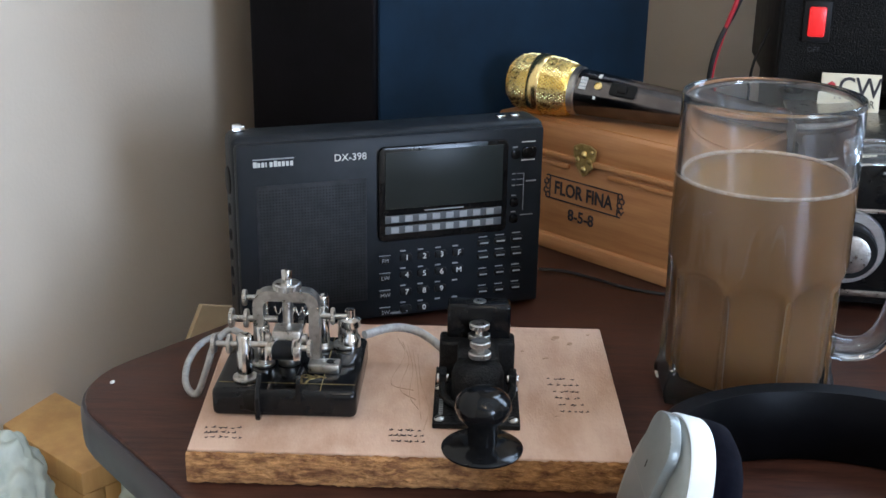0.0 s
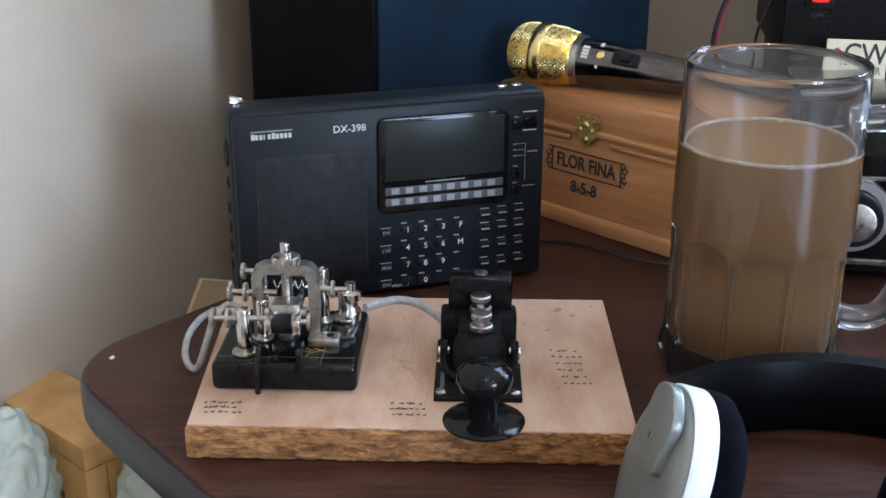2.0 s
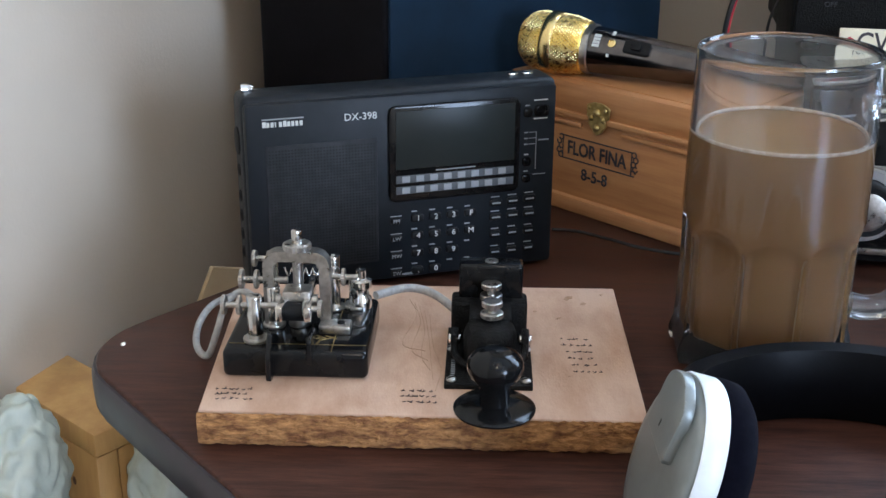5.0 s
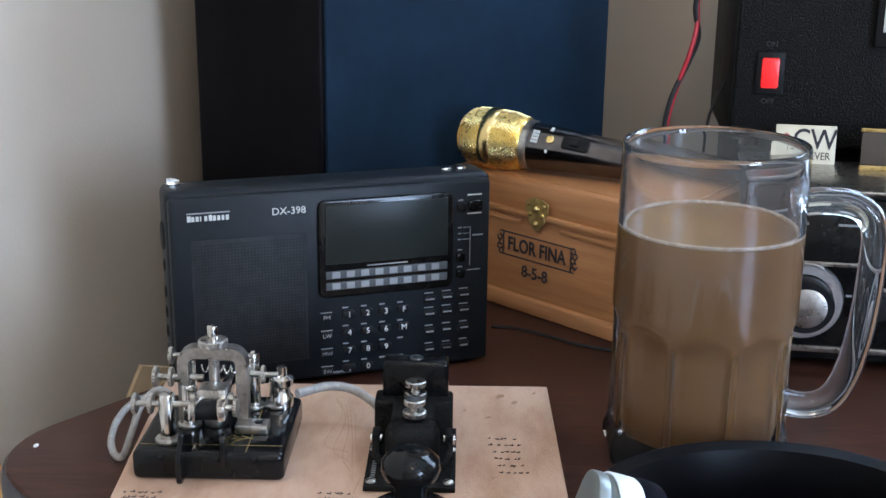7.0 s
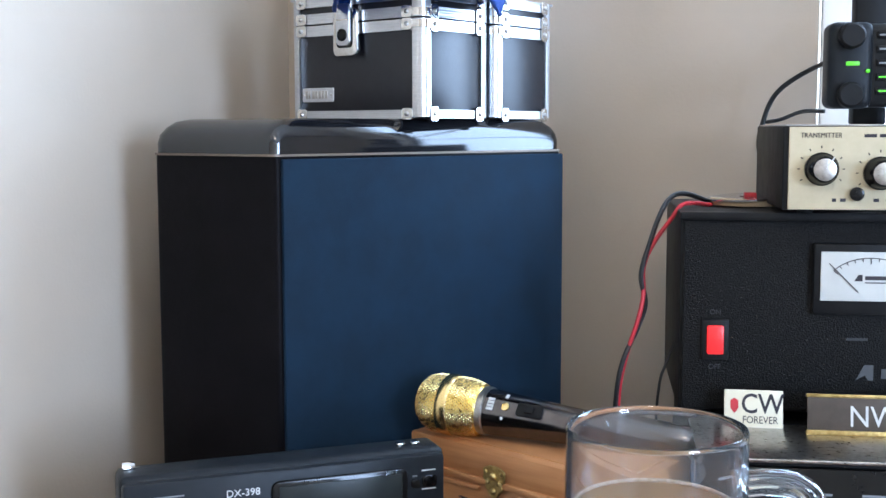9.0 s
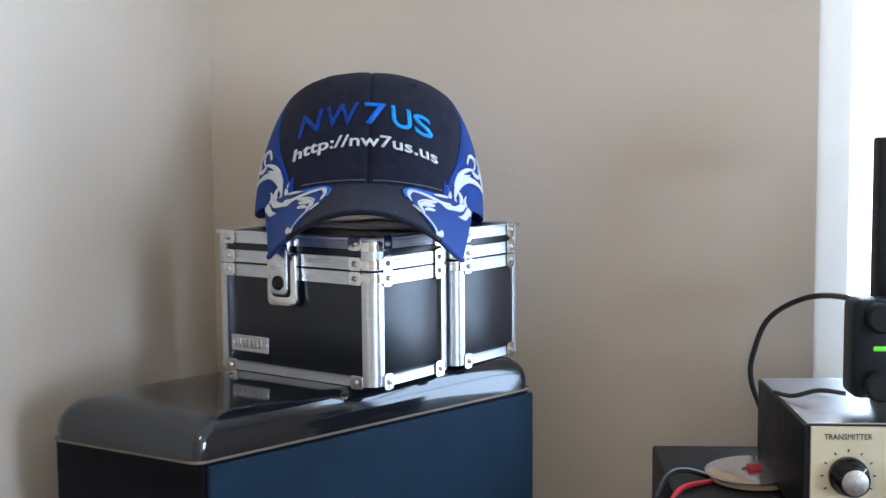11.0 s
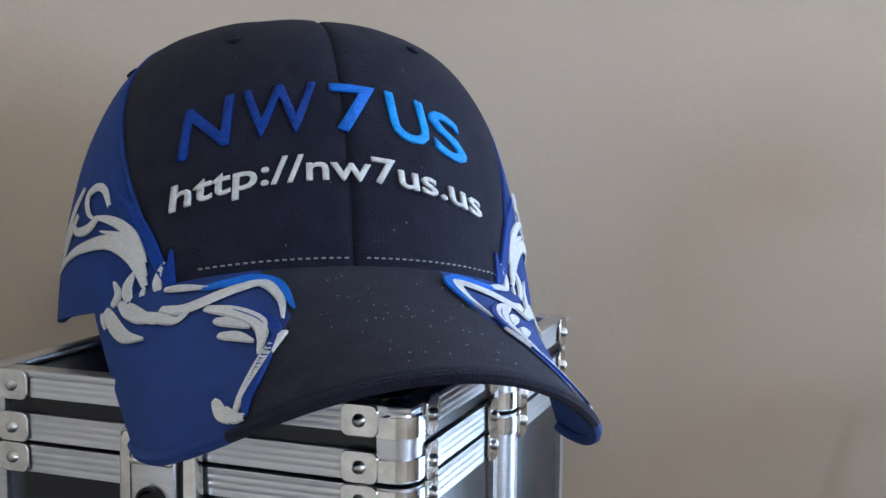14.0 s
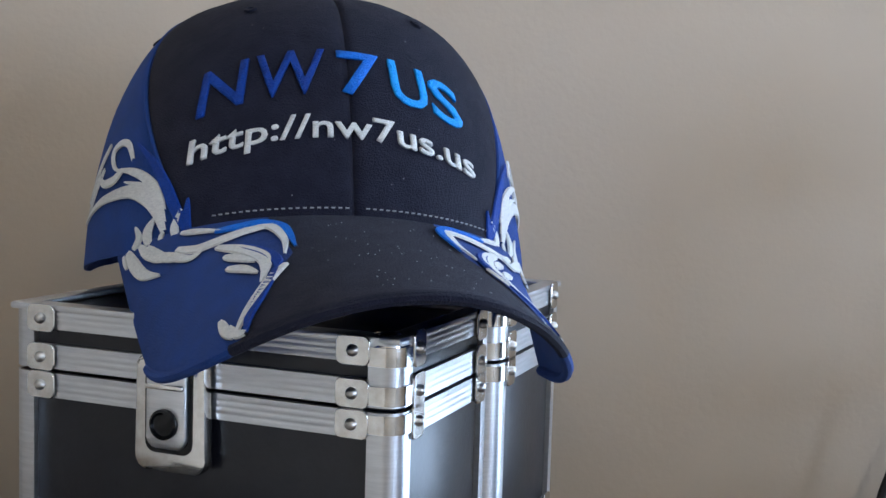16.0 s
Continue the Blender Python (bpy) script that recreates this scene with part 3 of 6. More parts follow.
for side in (-1, 1):
    part("front_panel", patch(gore(middle_seam, front_seam, side), 30, 30, 0.0014), M_NAVY, cap, angle=70)
    part("side_panel", patch(gore(front_seam, side_seam, side), 24, 26, 0.0013), M_ROYAL, cap, "royal blue twill panel", angle=70)
    part("side_panel", patch(gore(side_seam, rear_seam, side), 16, 22, 0.0013), M_ROYAL, cap, "royal blue twill panel", angle=70)
    # corded seam edge and the doubled stitching of the middle seam
    part("seam_cord", tube([crown(side * front_seam(k / 20), k / 20 * CH, 0.0010) for k in range(1, 20)], 0.0009, 6, 2), M_ROYAL, cap)
part("button", lathe([(0.007, 0), (0.007, 0.0015), (0.005, 0.0035), (0, 0.0045)], 18, pose(0, 0, CH - 0.001)), M_NAVY, cap)
for s in (-1, 1):
    for a in (32, 90):
        q = crown(radians(s * a), CH * 0.86, 0.0016)
        part("eyelet", lathe([(0.0026, 0), (0.0026, 0.0008), (0.0015, 0.0008), (0.0013, 0.0003), (0, 0.0003)], 14, Matrix.Translation(q) @ pose(0, 0, 0, 38, 0, s * a)), M_NAVY, cap)


def brim(s, t, o=0.0):
    """s from -1 to 1 across, t from 0 at the crown to 1 at the edge."""
    a = s * radians(62.7)
    base = crown(a, 0.004, 0.0)
    reach = 0.0988 * (max(0.0, math.cos(s * radians(88.5))) ** 0.20) + 0.002
    x = base.x * (1 - 0.122 * t)
    y = base.y - reach * t
    z = 0.0085 * (1 - abs(s) ** 2) + 0.003 - 0.0395 * (abs(x) / 0.085) ** 2.08 * t - 0.367 * reach * t + o
    return Vector((x, y, z))


def navy_half(t):
    """Half-width of the navy middle of the brim."""
    return 0.315 + 0.30 * max(0.0, (t - 0.45) / 0.55)


def brim_sheet(f0, f1, lift=0.0):
    return lambda p, q, o: brim(f0(q) + (f1(q) - f0(q)) * p, q, o + lift)


peak = part("brim", patch(brim_sheet(lambda q: -navy_half(q), navy_half, -0.003), 30, 22, 0.003), M_NAVY, cap, "dark navy curved brim", angle=70)
part("brim_side", patch(brim_sheet(lambda q: -1.0, lambda q: -navy_half(q), -0.003), 22, 22, 0.003), M_ROYAL, peak, "royal blue side of the brim", angle=70)
part("brim_side", patch(brim_sheet(navy_half, lambda q: 1.0, -0.003), 22, 22, 0.003), M_ROYAL, peak, "royal blue side of the brim", angle=70)
part("rear_strap", tube([crown(radians(146 + 6.8 * k), 0.226 * crown(radians(146 + 6.8 * k), 0.0).y + 0.006, 0.0) for k in range(11)], 0.0035, 8, 2), M_ROYAL, cap)
for s0, s1, material in ((-1, -0.64, M_ROYAL), (-0.64, 0.64, M_NAVY), (0.64, 1, M_ROYAL)):
    part("brim_edge", tube([brim(s0 + (s1 - s0) * i / 24, 1.0, -0.0015) for i in range(25)], 0.0019, 8, 2), material, peak, "rolled fabric edge")


def letters_bent(body, a0, a1, base, height, material, bold, name):
    """Raised lettering laid round the crown from turn a0 to a1 (degrees), on an arched line; base and height are shares of the crown's height."""
    cu = bpy.data.curves.new("lettering", "FONT")
    cu.body, cu.size, cu.offset, cu.resolution_u = body, 1.0, bold, 3
    ob = new("lettering", cu)
    bpy.context.view_layer.update()
    me = bpy.data.meshes.new_from_object(ob.evaluated_get(bpy.context.evaluated_depsgraph_get()))
    b = bmesh.new()
    b.from_mesh(me)
    bpy.data.objects.remove(ob)
    bpy.data.curves.remove(cu)
    bpy.data.meshes.remove(me)
    bmesh.ops.remove_doubles(b, verts=b.verts, dist=1e-5)
    bmesh.ops.subdivide_edges(b, edges=[e for e in b.edges if e.calc_length() > 0.12], cuts=3)
    bmesh.ops.triangulate(b, faces=b.faces)
    x0, x1 = min(v.co.x for v in b.verts), max(v.co.x for v in b.verts)
    flat = [(v.co.x, v.co.y) for v in b.verts]
    r = bmesh.ops.extrude_face_region(b, geom=b.faces[:])
    raised = {v for v in r["geom"] if isinstance(v, bmesh.types.BMVert)}
    for v in b.verts:
        a = a0 + (a1 - a0) * (v.co.x - x0) / (x1 - x0)
        k = base - 6.0e-5 * (a + 3) ** 2 + height * v.co.y / 0.73
        v.co = crown(radians(a), k * CH, 0.0023 if v in raised else 0.0012)
    part(name, b, material, cap, smooth=False)


letters_bent("N", -40.0, -27.5, 0.520, 0.170, M_THDEEP, 0.012, "embroidered_lettering")
letters_bent("W", -25.3, -6.6, 0.520, 0.170, M_THDEEP, 0.008, "embroidered_lettering")
letters_bent("7", -3.2, 9.2, 0.522, 0.165, M_THBLUE, 0.008, "embroidered_lettering")
letters_bent("U", 12.0, 23.0, 0.525, 0.162, M_THCYAN, 0.014, "embroidered_lettering")
letters_bent("S", 24.3, 35.0, 0.525, 0.158, M_THCYAN, 0.012, "embroidered_lettering")
letters_bent("http://nw7us.us", -40.6, 36.0, 0.362, 0.084, M_THWHITE, 0.012, "embroidered_address")
rnd = random.Random(23)
b = bmesh.new()
for k in range(74):
    if k < 60:
        c = brim(rnd.uniform(-0.28, 0.28), rnd.uniform(0.08, 0.95), 0.0002)
    else:
        c = crown(radians(rnd.uniform(-36, 38)), rnd.uniform(0.10, 0.90) * CH, 0.0016)
    bmesh.ops.create_icosphere(b, subdivisions=1, radius=rnd.uniform(0.00012, 0.00028), matrix=Matrix.Translation(c))
part("lint", b, M_DIMPRINT, cap, "pale specks of lint")["kind"] = "stuff"
b = None
for i in range(-22, 23):
    a = i * 1.6 + 3
    if abs(a - 0.5) > 1.2:
        q, q2 = crown(radians(a - 0.42), 0.0140 - 2.4e-6 * a * a, 0.0017), crown(radians(a + 0.42), 0.0140 - 2.4e-6 * a * a, 0.0017)
        b = tube([q, (q + q2) / 2, q2], 0.00032, 5, 2, bm=b)
part("stitching", b, M_DIMPRINT, cap)


def flame(points, f, w, name, material, parent, thick=0.0010):
    """A tapered embroidered stroke through points of a surface f(p, q, out)."""
    pts = spline([(p, q, 0) for p, q in points], 8)
    b = bmesh.new()
    n = len(pts)
    left, right = [], []
    for i, c in enumerate(pts):
        k = i / (n - 1)
        here = f(c.x, c.y, 0.0)
        nxt, prv = pts[min(i + 1, n - 1)], pts[max(i - 1, 0)]
        d = (f(nxt.x, nxt.y, 0.0) - f(prv.x, prv.y, 0.0)).normalized()
        e = 0.01
        nrm = (f(c.x + e, c.y, 0.0) - here).cross(f(c.x, c.y + e, 0.0) - here).normalized()
        if (f(c.x, c.y, 0.001) - here).dot(nrm) < 0:
            nrm = -nrm
        side = d.cross(nrm).normalized()
        wd = 0.62 * w * (math.sin(math.pi * min(1, 0.06 + 0.94 * k)) ** 0.7) * (1.15 - 0.5 * k) + 0.0003
        left.append((b.verts.new(here + side * wd + nrm * 0.0003), b.verts.new(here + side * wd * 0.8 + nrm * thick)))
        right.append((b.verts.new(here - side * wd + nrm * 0.0003), b.verts.new(here - side * wd * 0.8 + nrm * thick)))
    for i in range(n - 1):
        b.faces.new((left[i][0], left[i + 1][0], left[i + 1][1], left[i][1]))
        b.faces.new((left[i][1], left[i + 1][1], right[i + 1][1], right[i][1]))
        b.faces.new((right[i][1], right[i + 1][1], right[i + 1][0], right[i][0]))
    return part(name, b, material, parent, smooth=False)


for s in (-1, 1):
    def fc(p, q, o, s=s):
        return crown(s * radians(p), q * CH, 0.0016 + o)

    def fb(p, q, o, s=s):
        return brim(s * p, q, 0.0006 + o)
    # embroidered blue shadows, then the white flames, on the crown's side
    for pts, w in (([(37, 0.03), (42, 0.125), (46, 0.215), (51, 0.300), (58, 0.380)], 0.0040),
                   ([(38, 0.02), (39, 0.08), (39, 0.165)], 0.0034)):
        flame(pts, fc, w, "blue_flame", M_THDEEP, cap)
    for pts, w in (([(45, 0.060), (48, 0.130), (52, 0.179), (58, 0.212), (66, 0.212), (75, 0.196), (86, 0.150)], 0.0044),
                   ([(45.5, 0.130), (48.5, 0.204), (54, 0.258), (60, 0.288), (66, 0.300)], 0.0030),
                   ([(45, 0.090), (48, 0.170), (53, 0.222), (61, 0.250)], 0.0022),
                   ([(59, 0.325), (62, 0.380), (66, 0.400), (70, 0.375), (68, 0.320), (64, 0.290)], 0.0022),
                   ([(63, 0.298), (67, 0.268), (73, 0.268), (76, 0.295)], 0.0030),
                   ([(74, 0.325), (78, 0.265), (81, 0.205), (82, 0.175)], 0.0020),
                   ([(73, 0.410), (78, 0.340), (81, 0.270), (84, 0.220)], 0.0018),
                   ([(49, 0.015), (50, 0.060), (48, 0.110)], 0.0036),
                   ([(54, 0.010), (52.5, 0.045), (54, 0.085)], 0.0024),
                   ([(41, 0.030), (42, 0.070), (40.5, 0.130)], 0.0028),
                   ([(44.5, 0.012), (45.5, 0.035), (45, 0.060)], 0.0020)):
        flame(pts, fc, w, "white_flame", M_THWHITE, cap)
    for pts, w in (([(0.53, 0.125), (0.44, 0.115), (0.355, 0.105), (0.292, 0.19), (0.30, 0.43)], 0.0044),
                   ([(0.47, 0.31), (0.405, 0.42), (0.385, 0.53), (0.40, 0.60)], 0.0036),
                   ([(0.40, 0.60), (0.49, 0.77), (0.555, 0.89), (0.585, 0.985)], 0.0036)):
        flame(pts, fb, w, "blue_flame", M_THBLUE if pts[0][1] < 0.2 else M_THDEEP, peak)
    for pts, w in (([(0.70, 0.195), (0.63, 0.235), (0.56, 0.225), (0.48, 0.195), (0.41, 0.170), (0.335, 0.165), (0.318, 0.32), (0.350, 0.488)], 0.0046),
                   ([(0.86, 0.075), (0.84, 0.135), (0.79, 0.200), (0.73, 0.235), (0.66, 0.295), (0.59, 0.238)], 0.0038),
                   ([(0.82, 0.100), (0.79, 0.17), (0.74, 0.25), (0.67, 0.27)], 0.0026),
                   ([(0.935, 0.085), (0.92, 0.185), (0.88, 0.285), (0.80, 0.338)], 0.0044),
                   ([(0.965, 0.10), (0.965, 0.20)], 0.0018),
                   ([(0.55, 0.275), (0.47, 0.350), (0.42, 0.463), (0.43, 0.56), (0.47, 0.68)], 0.0044),
                   ([(0.54, 0.375), (0.50, 0.415), (0.45, 0.49)], 0.0030),
                   ([(0.55, 0.480), (0.50, 0.52), (0.46, 0.59)], 0.0030),
                   ([(0.365, 0.578), (0.43, 0.660), (0.50, 0.765), (0.57, 0.875), (0.625, 0.985)], 0.0036),
                   ([(0.645, 0.84), (0.645, 0.92), (0.63, 0.985)], 0.0028),
                   ([(0.585, 0.985), (0.615, 0.965), (0.62, 0.90)], 0.0024),
                   ([(0.66, 0.070), (0.59, 0.090), (0.51, 0.125)], 0.0024)):
        flame(pts, fb, w, "white_flame", M_THWHITE, peak)


# ---- portable radio ----
RW, RH, RD = 0.2175, 0.1375, 0.037
radio = thing("portable_radio", pose(-0.1060, 0.7522, DZ, 0, 0, 20.4) @ Matrix.Diagonal((1.020, 1, 1.012, 1)), "charcoal portable shortwave radio standing on the desk", "radio")
part("body", box(0, RW, 0.004, RD, 0.002, RH, 0.0055, seg=3), M_RADIO, radio)
part("front_shell", box(0.0015, RW - 0.0015, 0, 0.010, 0.003, RH - 0.0035, 0.003), M_RADIO, radio)
g = part("speaker_grille", box(0.014, 0.088, -0.0006, 0.004, 0.018, 0.106, 0.0005), M_GRILLE, radio, "fine perforated speaker grille")
b = bmesh.new()
for i in range(34):
    for j in range(40):
        m = pose(0.0165 + i * 0.0021, -0.0007, 0.0205 + j * 0.0021, 90)
        vs = [b.verts.new(m @ Vector((0.00062 * math.cos(k * math.pi / 3), 0.00062 * math.sin(k * math.pi / 3), 0))) for k in range(6)]
        b.faces.new(vs)
part("perforation", b, M_BLACKM, g, smooth=False)["kind"] = "stuff"
# display in its frame
b = prism(rounded([(0.0955, 0.060), (0.1885, 0.060), (0.1885, 0.127), (0.0955, 0.127)], [0.005] * 4, 4), 0, 0.0030, 0.0012, pose(0, 0, 0, 90), 2)
bez = part("display_bezel", b, M_BLACKG, radio)
scr = part("display", box(0.1000, 0.1840, -0.0040, -0.0028, 0.0835, 0.1235, 0.0003), M_LCD, bez, "unlit grey display")
part("display_print", box(0.128, 0.156, -0.0034, -0.0030, 0.0806, 0.0813), M_DIMPRINT, bez)
for z in (0.0762, 0.0685):
    part("memory_strip", box(0.1000, 0.1840, -0.0035, -0.0029, z - 0.0027, z + 0.0027, 0.0002), M_GREYPR, bez)
    b = None
    for k in range(8):
        b = box(0.1040 + k * 0.0098, 0.1095 + k * 0.0098, -0.0040, -0.0034, z - 0.0021, z + 0.0021, 0.0002, bm=b)
    part("band_label", b, M_DIMPRINT, bez, smooth=False)
# maker's mark as a plain bar, model number beside it
part("badge", box(0.0125, 0.0395, -0.0008, 0.0008, 0.1235, 0.1243), M_DIMPRINT, radio)
b = None
for k, w in enumerate((0.0030, 0.0024, 0.0024, 0.0010, 0.0024, 0.0028, 0.0024, 0.0024, 0.0022, 0.0024)):
    x = 0.0127 + k * 0.00268
    b = box(x, x + w * 0.78, -0.0008, 0.0006, 0.1188, 0.1219 + (0.0006 if k in (0, 5) else 0), bm=b)
part("badge", b, M_METER, radio, smooth=False)
part("model_number", text_bm("DX-398", 0.0068, 0.0003, pose(0.0770, -0.0008, 0.1215) @ UPRIGHT), M_PRINT, radio, smooth=False)


def button(x, z, w, h, material=M_BLACKM):
    b = prism(rounded([(-w / 2, -h / 2), (w / 2, -h / 2), (w / 2, h / 2), (-w / 2, h / 2)], [min(w, h) * 0.3] * 4, 3), 0, 0.0022, 0.0006, pose(x, 0.0006, z, 90), 2)
    return part("button", b, material, radio)


for r_, row in enumerate(("123F", "456M", "789 ", ".0  ")):
    for c_, ch in enumerate(row):
        x, z = 0.1150 + c_ * 0.0127, 0.0470 - r_ * 0.0128
        if ch != " ":
            button(x + 0.0005, z, 0.0086, 0.0056)
            part("key_print", text_bm(ch, 0.0056, 0.0002, pose(x + 0.0010, -0.0018, z) @ UPRIGHT), M_PRINT, radio, smooth=False)
        part("key_legend", box(x - 0.0035, x + 0.0004, -0.0005, 0.0004, z + 0.0044, z + 0.0053), M_DIMPRINT, radio, smooth=False)
for r_, tag in enumerate(("FM", "LW", "MW", "SW")):
    z = 0.0470 - r_ * 0.0128
    button(0.1005, z - 0.001, 0.0075, 0.0048)
    part("band_print", text_bm(tag, 0.0040, 0.0002, pose(0.1005, -0.0018, z - 0.001) @ UPRIGHT), M_DIMPRINT, radio, smooth=False)
    part("band_line", box(0.0965, 0.1045, -0.0006, 0.0004, z + 0.0022, z + 0.0027), M_DIMPRINT, radio, smooth=False)
for x, z, w in ((0.1725, 0.0520, 0.009), (0.1850, 0.0525, 0.009), (0.1975, 0.0530, 0.009), (0.1725, 0.0415, 0.009), (0.1850, 0.0420, 0.009), (0.1975, 0.0420, 0.009), (0.1725, 0.0285, 0.008), (0.1850, 0.0290, 0.008), (0.1975, 0.0290, 0.008), (0.1725, 0.0155, 0.008), (0.1850, 0.0155, 0.008), (0.1975, 0.0160, 0.008)):
    button(x, z, w, 0.0052)
    part("key_legend", box(x - w * 0.34, x + w * 0.34, -0.0021, -0.0014, z - 0.0004, z + 0.0006), M_DIMPRINT, radio, smooth=False)
    part("key_legend", box(x - w * 0.4, x + w * 0.3, -0.0005, 0.0004, z + 0.0040, z + 0.0047), M_DIMPRINT, radio, smooth=False)
for z in (0.1150, 0.0800, 0.0680):
    button(0.1945, z, 0.0062, 0.0062, M_BLACKG)
    part("key_legend", box(0.1925, 0.1958, -0.0006, 0.0004, z + 0.0047, z + 0.0055), M_DIMPRINT, radio, smooth=False)
button(0.2045, 0.116, 0.0105, 0.0080, M_BLACKG)
for z in (0.1235, 0.1105):
    part("key_legend", box(0.1990, 0.2090, -0.0006, 0.0004, z - 0.0004, z + 0.0003), M_PRINT, radio, smooth=False)
b = None
for k in range(3):
    b = box(0.1925, 0.1950, -0.0005, 0.0004, 0.1005 - k * 0.0042, 0.1013 - k * 0.0042, bm=b)
    b = box(0.1960, 0.2015, -0.0005, 0.0004, 0.1007 - k * 0.0042, 0.1011 - k * 0.0042, bm=b)
b = box(0.2011, 0.2015, -0.0005, 0.0004, 0.0740, 0.1011, bm=b)
b = box(0.2030, 0.2105, -0.0005, 0.0004, 0.0945, 0.0955, bm=b)
b = box(0.1995, 0.2090, -0.0005, 0.0004, 0.0700, 0.0706, bm=b)
part("function_lines", b, M_DIMPRINT, radio, smooth=False)
part("carry_print", box(0.104, 0.118, -0.0005, 0.0004, 0.0058, 0.0068), M_DIMPRINT, radio, smooth=False)
part("foot_print", text_bm("AUDIO", 0.0036, 0.0001, pose(0.1115, -0.0006, 0.0062) @ UPRIGHT), M_DIMPRINT, radio, smooth=False)
for x in (0.190, 0.2005):
    part("top_button", box(x - 0.0032, x + 0.0032, 0.016, 0.022, RH - 0.001, RH + 0.002, 0.0009), M_CHROME, radio, "small shiny top button")
part("aerial", tube([(0.006, 0.028, RH - 0.0015), (0.014, 0.0285, RH - 0.0025), (0.022, 0.029, RH - 0.0035)], 0.0028, 12, 4), M_STEEL, radio, "folded telescopic aerial")
part("aerial_joint", lathe([(0, 0), (0.0042, 0), (0.0042, 0.005), (0.003, 0.008), (0, 0.008)], 16, pose(0.004, 0.026, RH + 0.001, 0, 90, 0)), M_CHROME, radio)
part("tuning_wheel", cyl(0.0095, -0.0022, 0.004, 26, 0.0008, pose(0.001, 0.021, 0.106, 0, 90, 0)), M_BLACKM, radio, "knurled side tuning wheel")
for z in (0.086, 0.068, 0.054, 0.041, 0.028):
    part("socket", lathe([(0.0040, 0), (0.0040, 0.0012), (0.0026, 0.0012), (0.0024, 0), (0, 0)], 16, pose(0.0004, 0.021, z, 0, -90, 0)), M_GRILLE, radio)
for x in (0.02, 0.19):
    part("foot", box(x - 0.008, x + 0.008, 0.006, 0.032, 0, 0.003, 0.001), M_BLACKM, radio)


# ---- board with two keys ----
BZ = DZ + 0.0195
board_m = pose(0, 0, 0)
board = thing("mounting_board", board_m, "pale wooden board with rough sawn front edge and handwritten notes", "board")
corners = [(-0.0985, 0.5640), (0.1385, 0.5625), (0.1370, 0.7400), (-0.1085, 0.7370)]
part("plank", prism(corners, DZ + 0.0005, BZ, 0.0012), M_BOARD, board)
# torn, fibrous sawn front
b = bmesh.new()
n, mz = 150, 16
g = []
for i in range(n + 1):
    row = []
    for j in range(mz + 1):
        x = -0.0985 + 0.237 * i / n
        z = DZ + 0.0008 + (BZ - DZ - 0.0012) * j / mz
        rel = noise.noise(Vector((x * 260, z * 620, 3))) * 0.0018 + noise.noise(Vector((x * 700, z * 1500, 9))) * 0.0012
        row.append(b.verts.new((x, 0.5628 - 0.0008 - 0.0018 * math.sin(math.pi * j / mz) ** 0.5 + rel, z)))
    g.append(row)
for i in range(n):
    for j in range(mz):
        b.faces.new((g[i][j], g[i + 1][j], g[i + 1][j + 1], g[i][j + 1]))
part("sawn_edge", b, M_ROUGH, board, "coarse torn end grain", angle=80)


def scribble(x, y, rows, width, turn, size=0.0022, gap=0.0072):
    b = None
    rnd = random.Random(int(x * 1e4) + rows)
    for r_ in range(rows):
        px = 0
        w = width * rnd.uniform(0.75, 1.0)
        while px < w:
            l = rnd.uniform(0.0012, 0.0030)
            m = pose(x, y, BZ, 0, 0, turn) @ pose(px + rnd.uniform(0, 0.002) + r_ * 0.0012, -r_ * gap + rnd.uniform(-0.0006, 0.0006), 0.0002, 0, 0, rnd.uniform(-50, 50))
            b = box(-l / 2, l / 2, -0.00032, 0.00032, 0, 0.00012, m=m, bm=b)
            m = m @ pose(0.0004, 0.0006, 0, 0, 0, rnd.uniform(50, 110))
            b = box(-l / 2.2, l / 2.2, -0.0003, 0.0003, 0, 0.00012, m=m, bm=b)
            px += rnd.uniform(0.0024, 0.0042)
    part("handwriting", b, M_INK, board, "faded unreadable handwritten notes", smooth=False)


scribble(0.0975, 0.6600, 6, 0.0165, 0, gap=0.0085)
scribble(0.0060, 0.5905, 3, 0.020, 0, gap=0.0062)
scribble(-0.0945, 0.5880, 3, 0.020, 0, gap=0.0055)
rnd = random.Random(4)
for x, y, r in ((0.106, 0.722, 0.0045), (0.115, 0.713, 0.003), (0.098, 0.690, 0.0022), (0.128, 0.728, 0.002), (0.100, 0.612, 0.0012), (0.084, 0.700, 0.0018)):
    pts = [(r * rnd.uniform(0.5, 1.2) * math.cos(k * 0.7), 0.55 * r * rnd.uniform(0.5, 1.2) * math.sin(k * 0.7)) for k in range(9)]
    part("ink_stain", prism(pts, 0, 0.00015, m=pose(x, y, BZ + 0.0001, 0, 0, rnd.uniform(0, 90))), M_STAIN, board, smooth=False)
for k in range(5):
    part("growth_ring", tube([(0.004 + 0.0035 * k, 0.716 - 0.006 * k, BZ), (0.010 + 0.003 * k, 0.690 - 0.01 * k, BZ), (0.004 + 0.006 * k, 0.650 - 0.008 * k, BZ), (0.018 + 0.002 * k, 0.640 - 0.012 * k, BZ)], 0.00028, 4, 8), M_STAIN, board, smooth=False)


